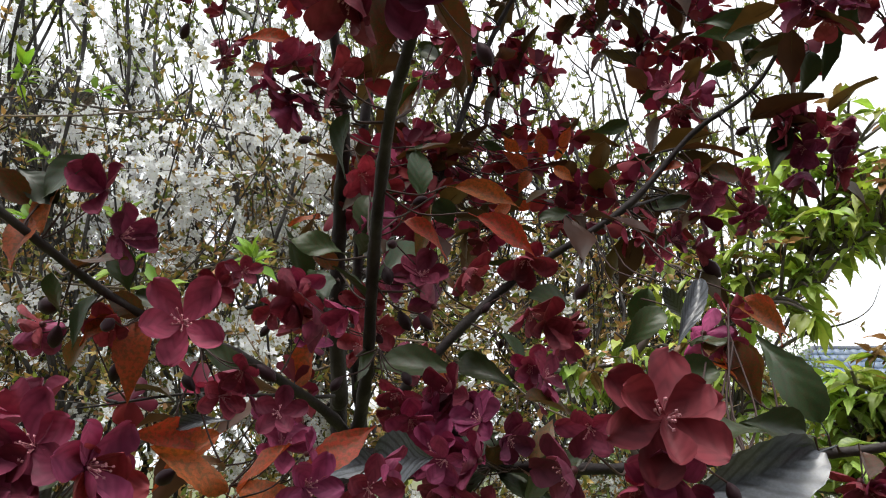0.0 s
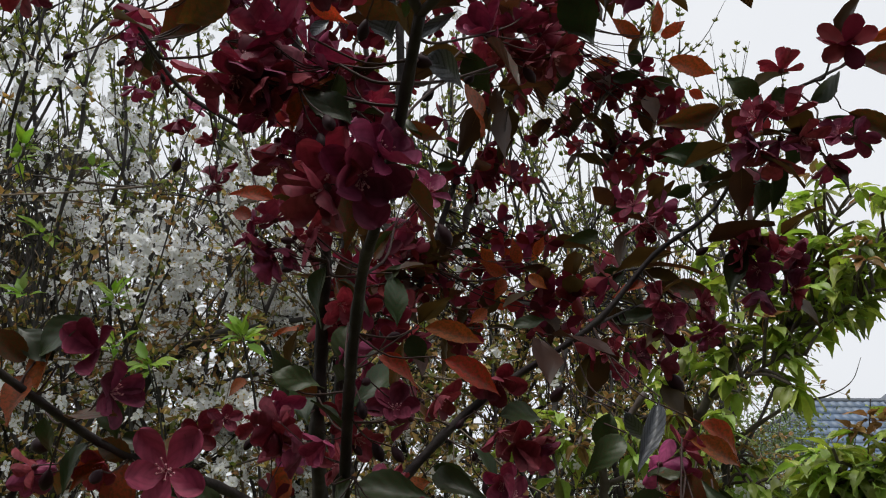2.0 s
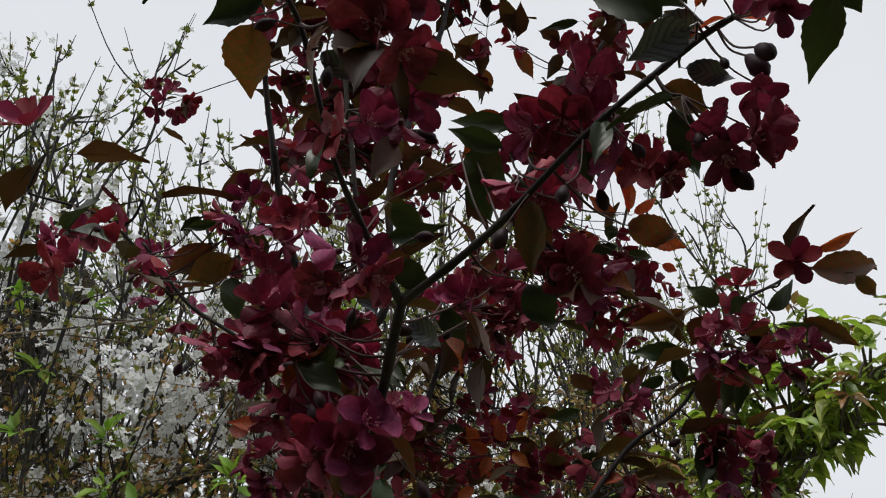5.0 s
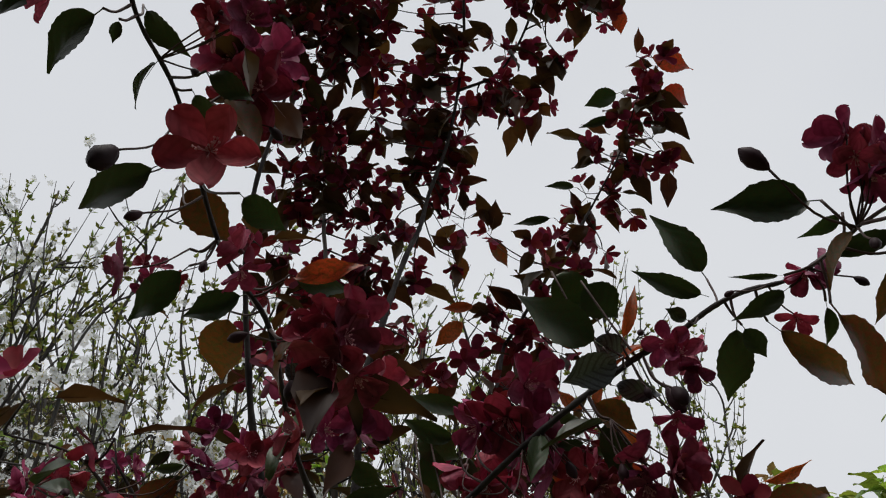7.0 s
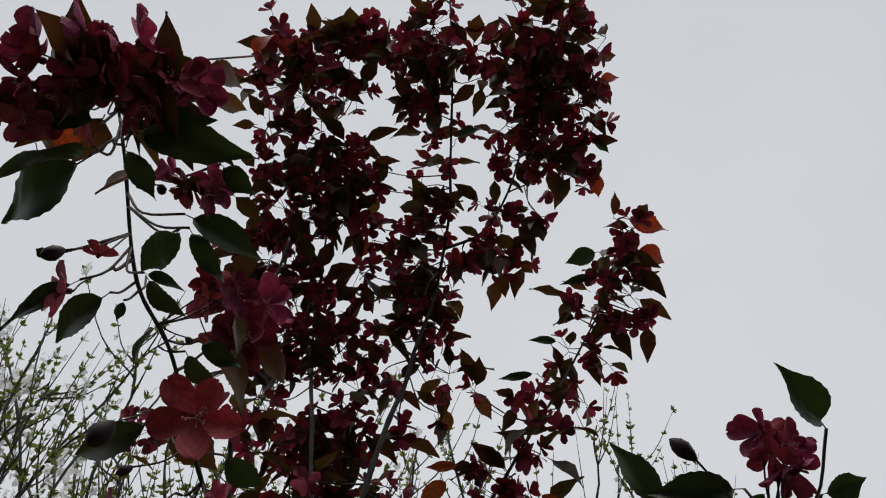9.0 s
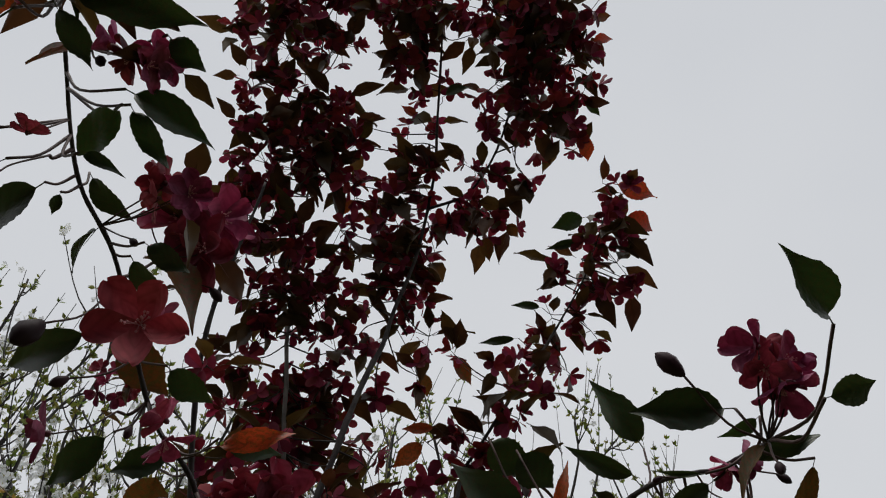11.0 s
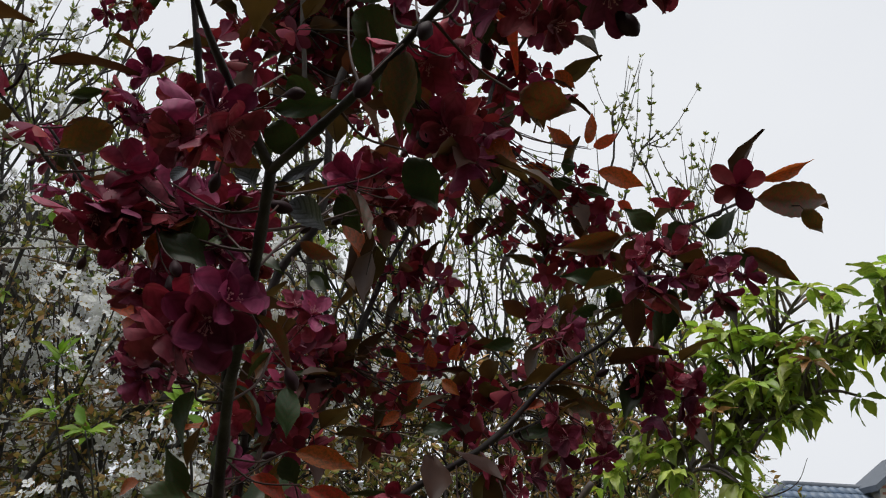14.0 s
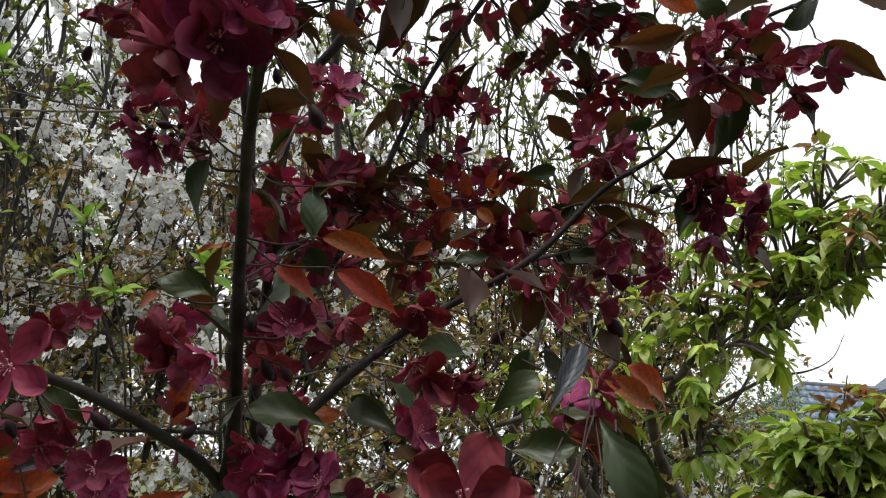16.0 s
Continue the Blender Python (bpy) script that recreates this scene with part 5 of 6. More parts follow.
def plum_tree(label, base, x_range, y_range, shoots, top, bloom, leafing, seed, singles, low=1.25, brush=900, brush_top=2.2, thin_below=-9.0, fine=1.0, tall=()):
    """A many-stemmed plum: a short trunk, limbs that fan out, long upright shoots with side twigs, white blossom and tufts of young leaf."""
    rng = random.Random(seed)
    root = tagged(new("plum_tree"), label, "tree")
    root.location = (*base, 0)
    trunk = Pile()
    fork = (base[0] + rng.uniform(-0.05, 0.05), base[1], 0.75)
    add_tube(trunk, smooth_line([(*base, -0.1, 0.075), (base[0] + 0.02, base[1] + 0.01, 0.35, 0.062), (*fork, 0.055)]), 9)
    finish("trunk", trunk.mesh("trunk"), PLUM_BARK, root)
    limbs = []
    for k in range(11):
        tx = x_range[0] + (x_range[1] - x_range[0]) * (k + 0.5) / 11
        ty = rng.uniform(*y_range)
        line = smooth_line([(*fork, 0.03), (fork[0] * 0.62 + tx * 0.38, fork[1] * 0.6 + ty * 0.4 + rng.uniform(-0.1, 0.1), low, 0.014), (fork[0] * 0.25 + tx * 0.75 + rng.uniform(-0.1, 0.1), ty + rng.uniform(-0.1, 0.1), low + rng.uniform(0.25, 0.45), 0.010), (tx, ty, low + rng.uniform(0.5, 0.95), 0.006)])
        limb = Pile()
        add_tube(limb, line, 7, knots=0.3, rng=rng)
        finish("limb", limb.mesh("limb"), PLUM_BARK, root)
        limbs.append(line)
    twigs, brushwood, bloom_spots, leaves = Pile(), Pile(), [], Pile()
    wide = x_range[1] - x_range[0]
    strands = []
    for k in range(shoots):
        # long stiff shoots, a little bent, with short upright side twigs
        tx = x_range[0] + wide * (k + rng.random()) / shoots
        if k >= len(tall) and tx < thin_below and rng.random() < 0.3:
            continue
        ty = rng.uniform(*y_range)
        near = min(limbs, key=lambda q: abs(q[-1][0] - tx) + rng.uniform(0, 0.5))
        p = near[rng.randrange(int(len(near) * 0.6), len(near))]
        tz = top(tx) + rng.uniform(-0.55, 0.1)
        if k < len(tall):
            tx, ty, tz = tall[k]
            near = min(limbs, key=lambda q: abs(q[-1][0] - tx))
            p = near[-4]
        lean = rng.gauss(0, 0.20)
        mid = (p[0] * 0.35 + tx * 0.65 - lean, p[1] * 0.35 + ty * 0.65, p[2] * 0.5 + tz * 0.5 - 0.1)
        line = smooth_line([(p[0], p[1], p[2], 0.0054), (*mid, 0.0042), (tx - lean * 0.3, ty, tz * 0.8 + mid[2] * 0.2, 0.0036), (tx + rng.gauss(0, 0.02), ty, tz, 0.0024)], 8)
        line[:, :3] += np.array([(noise.noise((q[2] * 3.6, k * 3.1, 0.5)), noise.noise((q[2] * 3.6, k * 3.1, 9.5)), 0) for q in line]) * np.linspace(0.075, 0.03, len(line))[:, None]
        add_tube(twigs, line, 5, knots=0.5, rng=rng)
        strands.append((line, 0))
        for j in range(rng.randrange(6, 12)):
            i = rng.randrange(3, len(line) - 3)
            d = (side_dir(rng, line[i + 1][:3] - line[i][:3], rng.uniform(0.35, 0.85)) + Vector((0, 0, 0.25))).normalized()
            ln = rng.uniform(0.12, 0.55) * (1.1 - 0.7 * i / len(line))
            q = Vector(line[i][:3])
            side = smooth_line([(*q, 0.0025), (*(q + d * ln * 0.5 + Vector((0, 0, -0.02))), 0.0019), (*(q + (d + Vector((0, 0, 0.25))) * ln), 0.0008)], 4)
            add_tube(twigs, side, 4, knots=0.4, rng=rng)
            strands.append((side, 0))
    # the brushwood at the foot of the crown: fine crooked twigs in every direction
    for k in range(int(brush * wide)):
        z = 1.12 + (brush_top - 1.12) * rng.random() ** 1.15
        q = Vector((rng.uniform(x_range[0] - 0.2, x_range[1] + 0.2), rng.uniform(*y_range), z))
        if q.x < -1.0 and q.z > 2.1 and rng.random() < 0.6:
            continue
        d = Vector((rng.gauss(0, 1), rng.gauss(0, 0.7), rng.gauss(0.3, 0.6))).normalized()
        step, r = rng.uniform(0.05, 0.13), rng.uniform(0.0008, 0.0018) * fine
        if k % 4 == 0:
            step, r = rng.uniform(0.10, 0.20), rng.uniform(0.0018, 0.0034) * fine
        pts = []
        for i in range(5):
            pts.append((*q, r * (1 - 0.14 * i)))
            d = (d + Vector((rng.gauss(0, 1), rng.gauss(0, 1), rng.gauss(0.1, 1))) * 0.28).normalized()
            q = q + d * step
        side = np.array(pts)
        add_tube(brushwood, side, 4)
        strands.append((side, 1))
        for i in (1, 2, 3):
            if rng.random() < 0.7:
                e = Vector(side[i][:3]) + side_dir(rng, side[i + 1][:3] - side[i][:3], rng.uniform(0.5, 1.1)) * step * rng.uniform(0.5, 1.3)
                spur = np.array([side[i] * (1, 1, 1, 0.7), (*e, r * 0.45)])
                add_tube(brushwood, spur, 3)
                strands.append((spur, 1))
    for strand, low_one in strands:
        for i in range(1, len(strand)):
            q, d = strand[i][:3], strand[i][:3] - strand[i - 1][:3]
            for _ in range(int(np.linalg.norm(d) / 0.018 + rng.random())):
                r = q - d * rng.random()
                clump = noise.noise((r[0] * 6.5, r[1] * 6.5, r[2] * 6.5 + seed))
                if rng.random() < bloom(r[0], r[2]) * max(0.0, 0.22 + 4.4 * clump) * (0.75 if low_one else 1.0):
                    for _ in range(rng.randrange(2, 5)):
                        bloom_spots.append(Vector(r) + Vector((rng.uniform(-1, 1), rng.uniform(-1, 1), rng.uniform(-1, 1))) * 0.026)
                if rng.random() < leafing(r[0], r[2]):
                    for _ in range(rng.randrange(2, 4) if low_one else rng.randrange(3, 7)):
                        small_leaf(leaves, rng, r, side_dir(rng, d, rng.uniform(0.35, 1.25)), rng.uniform(0.013, 0.026), 1 if r[2] < 2.45 and rng.random() < 0.55 else 0, wide=0.5)
    tagged(finish("twig_mass", twigs.mesh("twig_mass"), PLUM_BARK, root), kind="stuff")
    tagged(finish("brushwood_mass", brushwood.mesh("brushwood_mass"), PLUM_TWIG, root), kind="stuff")
    tagged(finish("young_leaf_mass", leaves.mesh("young_leaf_mass"), [PLUM_LEAF, PLUM_BROWN], root), kind="stuff")
    bloom_spots.sort(key=lambda q: q.y)
    mass = Pile()
    for k, q in enumerate(bloom_spots):
        out = Vector((rng.uniform(-1, 1), rng.uniform(-1.1, 0.7), rng.uniform(-0.7, 0.9)))
        m = at(q, basis(side_dir(rng, out, 1.57), out), rng.uniform(0.019, 0.027))
        if k < singles:
            b = new("blossom", PLUM_MESHES[k % 4])
            b.parent, b.matrix_parent_inverse, b.matrix_basis = root, Matrix.Translation(-root.location), m
        else:
            v, f, s = PLUM_SHAPES[k % 6]
            w = moved(v, m)
            mass.add(w, f[:5], 0)
            mass.add(w[25:], [tuple(i - 25 for i in q) for q in f[5:]], 1)
    if mass.n:
        tagged(finish("blossom_mass", mass.mesh("blossom_mass"), [PLUM_PETAL, PLUM_EYE], root, smooth=False), kind="stuff")
    return root, len(bloom_spots)


def white_left(x, z):
    if z < 2.15:
        return (0.34 if x < -0.35 else 0.10) if z > 1.6 else 0.20
    if x < -1.12:
        return 1.7 if z > 2.6 else 0.10
    if x < -0.95:
        return 0.06
    return (0.36 if x < -0.3 else 0.14) if z < 2.75 else 0.07


def white_low(x, z):
    return 0.12 if z < 1.85 else (0.07 if x < -0.1 and z < 2.4 else 0.006)


# the tips of the tallest shoots
TALL_LEFT = ((-1.11, 1.58, 3.26), (-0.95, 1.53, 3.00), (-0.86, 1.59, 2.91), (-0.77, 1.51, 2.86), (-0.85, 1.67, 3.31), (-0.78, 1.68, 3.29), (-0.77, 1.63, 2.86), (-0.70, 1.76, 3.02), (-1.30, 1.74, 3.21), (-1.19, 1.70, 3.10), (-1.39, 1.87, 3.20), (-1.15, 1.74, 3.03), (-1.15, 1.67, 2.96), (-1.47, 1.83, 3.25),)
TALL_MID = ((-0.47, 1.93, 3.30), (-0.51, 1.88, 3.03), (0.04, 2.03, 3.17), (0.13, 2.10, 3.25), (-0.08, 2.01, 3.03), (-0.02, 2.17, 3.15),)
TALL_RIGHT = ((0.69, 2.39, 3.45), (0.87, 2.45, 3.36), (1.01, 2.53, 3.22), (0.92, 2.46, 3.12), (1.12, 2.54, 3.20), (1.17, 2.54, 3.00), (0.75, 2.40, 3.24),)
PLUM_LEFT = plum_tree("old plum tree in white blossom with upright grey shoots", (-0.95, 2.25), (-1.75, -0.15), (1.6, 2.6), 78, lambda x: 3.0 + (0.35 if x < -1.3 else 0.0), white_left, lambda x, z: 0.5 if z < 2.1 else ((0.10 if x < -1.0 else 0.24) if z < 2.6 else 0.34), 21, 290, brush=820, brush_top=2.5, thin_below=-0.95, tall=TALL_LEFT)
plum_tree("plum tree of dense bare shoots with scattered white blossom", (0.15, 2.5), (-0.4, 0.55), (1.9, 2.8), 48, lambda x: 2.95, white_low, lambda x, z: 0.32 if z < 2.3 else 0.28, 22, 120, brush=560, brush_top=2.25, fine=0.8, tall=TALL_MID)
plum_tree("plum tree of bare upright shoots just coming into leaf", (0.65, 2.7), (0.35, 0.82), (2.1, 2.9), 28, lambda x: 2.85 - 0.5 * max(0, x - 0.6), lambda x, z: 0.14 if z < 1.8 else 0.01, lambda x, z: 0.30 if z < 2.3 else 0.28, 23, 60, brush=560, brush_top=2.4, fine=0.8, tall=TALL_RIGHT)


def lime_shoots():
    """Bright green leaf rosettes on the plum tree's twigs."""
    rng = random.Random(8)
    root = PLUM_LEFT[0]
    meshes = leaf_meshes("leaf", [leaf_blade(1.0, 0.42, 0.3, 0.2, 0.04, 0.08, 6, 0.15, 70 + k) for k in range(2)], LIME_LEAF)
    for p in LIME_SPOTS:
        for k in range(rng.randrange(6, 10)):
            d = Vector((rng.uniform(-1, 1), rng.uniform(-0.8, 0.4), rng.uniform(-0.3, 0.9)))
            ob = new("leaf", meshes[k % 2])
            ob.parent, ob.matrix_parent_inverse = root, Matrix.Translation(-root.location)
            ob.matrix_basis = at(Vector(p) + d * 0.006, basis(d, (rng.uniform(-0.5, 0.5), -0.6, 0.8)), rng.uniform(0.03, 0.055))
        stem = Pile()
        add_tube(stem, smooth_line([(p[0], p[1], p[2], 0.0016), (p[0] + 0.02, p[1] + 0.06, p[2] - 0.12, 0.0022), (p[0] + 0.03, p[1] + 0.15, p[2] - 0.35, 0.003)], 4), 5)
        finish("shoot", stem.mesh("shoot"), PLUM_BARK, root)


lime_shoots()
# a long bare limb that arches through the crown
ARCH = Pile()
add_tube(ARCH, smooth_line([(-0.95, 2.25, 0.75, 0.03), (-0.86, 2.0, 1.7, 0.018), (-0.766, 1.901, 2.000, 0.0130), (-0.694, 1.882, 2.055, 0.0115), (-0.592, 1.864, 2.109, 0.0100), (-0.462, 1.860, 2.134, 0.0085), (-0.332, 1.856, 2.155, 0.0070)], 8), 8, knots=0.4, rng=random.Random(3))
finish("limb", ARCH.mesh("limb"), PLUM_BARK, PLUM_LEFT[0])


# ---- the cherry, the conifer, the hedge ----
CHERRY_SHAPES = [leaf_blade(1.0, w, 0.4, dr, 0.06, 0.11, 10, 0.2, k) for k, (w, dr) in enumerate(((0.46, 0.25), (0.42, 0.45), (0.5, 0.15), (0.44, 0.6), (0.38, 0.3)))]


def cherry_tree(label, limbs, base, seed, singles, tips=(), dense=1.0, bare=(), leaf_size=(0.040, 0.068)):
    """A cherry: limbs, and along them spurs with rosettes of long drooping leaves."""
    rng = random.Random(seed)
    root = tagged(new("cherry_tree"), label, "tree")
    root.location = (base[0], base[1], 0)
    fresh, young = leaf_meshes("leaf", CHERRY_SHAPES, CHERRY_LEAF), leaf_meshes("leaf", CHERRY_SHAPES, CHERRY_YOUNG)
    spots, spurs = [], Pile()
    for name, pts in limbs.items():
        line = smooth_line(pts, 8)
        limb = Pile()
        add_tube(limb, line, 8, knots=0.35, rng=rng)
        finish("trunk" if name == "trunk" else "limb", limb.mesh("limb"), CHERRY_BARK, root)
        length = 0.0
        for i in range(1, len(line)):
            d = line[i][:3] - line[i - 1][:3]
            length += np.linalg.norm(d)
            if line[i][2] < 1.55 or name in bare:
                length = 0.0
                continue
            gap = (0.016 if name == "limb_c" else 0.0125) / dense
            while length > gap:
                length -= gap
                q = Vector(line[i][:3] - d * rng.random())
                o = side_dir(rng, d, rng.uniform(0.7, 1.4))
                e = q + (o + Vector((0, 0, 0.3))) * rng.uniform(0.02, 0.12)
                add_tube(spurs, smooth_line([(*q, 0.0045), (*((q + e) / 2 + Vector((0, 0, 0.01))), 0.0036), (*e, 0.003)], 3), 5)
                spots.append((e, o, rng.random() < 0.13))
    for p in tips:
        spots.append((Vector(p), Vector((0, -0.3, 1)), True))
    tagged(finish("spur_mass", spurs.mesh("spur_mass"), CHERRY_BARK, root), kind="stuff")
    made, mass, mass_young = [], Pile(), Pile()
    for e, o, is_young in spots:
        for k in range(rng.randrange(4, 8)):
            a = rng.random() * 6.28
            d = Vector((math.cos(a), math.sin(a), rng.uniform(-1.1, 0.25))) + o * 0.5
            up = Vector((rng.uniform(-0.4, 0.4), rng.uniform(-0.4, 0.4), 1))
            size = rng.uniform(*leaf_size) * (0.7 if is_young else 1.0)
            made.append((e + d.normalized() * 0.006, at(e, basis(d, up), size), is_young, rng.randrange(5)))
    made.sort(key=lambda q: q[0].y)
    for k, (p, m, is_young, i) in enumerate(made):
        if k < singles:
            leaf = new("leaf", (young if is_young else fresh)[i])
            leaf.parent, leaf.matrix_parent_inverse, leaf.matrix_basis = root, Matrix.Translation(-root.location), m
        else:
            v, f, uv = CHERRY_SHAPES[i]
            (mass_young if is_young else mass).add(moved(v, m), f)
    for name, pile, mat in (("leaf_mass", mass, CHERRY_MASS), ("young_leaf_mass", mass_young, CHERRY_YOUNG_MASS)):
        if pile.n:
            tagged(finish(name, pile.mesh(name), mat, root), kind="stuff")
    return root


CHERRY_MASS = material("fresh_cherry_leaf_joined", (0.33, 0.41, 0.10), 0.36, 0.2, 50, through_light=0.36, through_colour=(1.1, 1.25, 0.5), island=0.55, hue_shift=0.03)
CHERRY_YOUNG_MASS = material("coppery_cherry_leaf_joined", (0.30, 0.17, 0.06), 0.4, 0.2, 50, through_light=0.36, island=0.3, hue_shift=0.02)
cherry_tree("young cherry tree in fresh drooping green leaf", CHERRY_LIMBS, (1.05, 2.2), 31, 300, bare=("trunk", "limb_d", "fork_a", "fork_b", "fork_c"))
BUSH_LIMBS = {
    "trunk": [(0.92, 1.62, -0.1, 0.02), (0.9, 1.58, 0.8, 0.016), (0.86, 1.55, 1.45, 0.012), (0.85, 1.52, 1.76, 0.007)],
    "limb_a": [(0.9, 1.58, 1.1, 0.01), (0.78, 1.52, 1.6, 0.007), (0.77, 1.5, 1.74, 0.004)],
    "limb_b": [(0.9, 1.58, 1.1, 0.01), (1.0, 1.56, 1.6, 0.007), (1.02, 1.55, 1.76, 0.004)],
    "limb_c": [(0.9, 1.58, 1.2, 0.01), (0.9, 1.48, 1.6, 0.007), (0.90, 1.45, 1.78, 0.004)],
}
cherry_tree("cherry sapling with coppery young tip leaves", BUSH_LIMBS, (0.92, 1.62), 33, 120, tips=((0.80, 1.49, 1.84), (0.83, 1.48, 1.86), (0.86, 1.48, 1.86), (0.9, 1.47, 1.85), (0.84, 1.45, 1.85)), dense=3.0, leaf_size=(0.042, 0.066))


def conifer(label, base, height, width, seed):
    rng = random.Random(seed)
    root = tagged(new("conifer"), label, "tree")
    root.location = (*base, 0)
    trunk = Pile()
    add_tube(trunk, smooth_line([(*base, -0.1, 0.09), (base[0] + 0.03, base[1], height * 0.5, 0.05), (*base, height, 0.008)]), 8)
    finish("trunk", trunk.mesh("trunk"), PALE_BARK, root)
    boughs, needles = Pile(), Pile()
    for k in range(300):
        z = rng.uniform(1.3, height)
        reach = width * (1.05 - 0.6 * (z / height) ** 3) * rng.uniform(0.6, 1.15)
        a = rng.random() * 6.28
        o = Vector((math.cos(a), math.sin(a), rng.uniform(0.15, 0.6)))
        p = Vector((*base, z - 0.15))
        line = smooth_line([(*p, 0.007), (*(p + o * reach * 0.6), 0.004), (*(p + o * reach + Vector((0, 0, -0.03))), 0.0015)], 5)
        add_tube(boughs, line, 4)
        bare = rng.random() < 0.35
        for i in range(3, len(line)):
            for _ in range(9):
                d = side_dir(rng, line[i][:3] - line[i - 1][:3], rng.uniform(0.2, 0.9))
                q = Vector(line[i][:3])
                e = q + d * rng.uniform(0.04, 0.13)
                add_tube(boughs, [(*q, 0.0018), (*e, 0.0009)], 3)
                if not bare:
                    for j in range(5):
                        small_leaf(needles, rng, q.lerp(e, j / 5), side_dir(rng, d, 0.6), rng.uniform(0.012, 0.028), wide=0.3)
    tagged(finish("bough_mass", boughs.mesh("bough_mass"), DRY_TWIG, root), kind="stuff")
    tagged(finish("needle_mass", needles.mesh("needle_mass"), CONIFER, root), kind="stuff")
    return root


conifer("dull grey-green conifer with many dry brown twigs", (-2.15, 3.5), 3.62, 0.42, 41)
conifer("ragged conifer with bare dry lower twigs", (-2.75, 3.9), 3.4, 0.45, 42)


def hedge(label, x0, x1, y, height, seed):
    rng = random.Random(seed)
    root = tagged(new("hedge"), label, "hedge")
    root.location = ((x0 + x1) / 2, y, 0)
    stems, leaves = Pile(), Pile()
    for k in range(int((x1 - x0) * 100)):
        x, yy = rng.uniform(x0, x1), y + rng.uniform(-0.3, 0.3)
        h = height * rng.uniform(0.75, 1.0)
        line = smooth_line([(x, yy, 0, 0.012), (x + rng.uniform(-0.15, 0.15), yy, h * 0.5, 0.008), (x + rng.uniform(-0.25, 0.25), yy + rng.uniform(-0.2, 0.2), h, 0.002)], 8)
        add_tube(stems, line, 4)
        for i in range(5, len(line)):
            for _ in range(28):
                q = Vector(line[i][:3]) + Vector((rng.gauss(0, 0.09), rng.gauss(0, 0.09), rng.gauss(0, 0.07)))
                small_leaf(leaves, rng, q, (rng.uniform(-1, 1), rng.uniform(-1, 1), rng.uniform(-0.3, 1)), rng.uniform(0.022, 0.042))
    tagged(finish("stem_mass", stems.mesh("stem_mass"), PALE_BARK, root), kind="stuff")
    tagged(finish("leaf_mass", leaves.mesh("leaf_mass"), HEDGE_LEAF, root), kind="stuff")
    return root


hedge("loose light green hedge in front of the house", 0.9, 2.35, 5.5, 2.52, 51)
hedge("low clipped light green hedge in front of the house", 2.3, 4.4, 5.6, 1.75, 52)


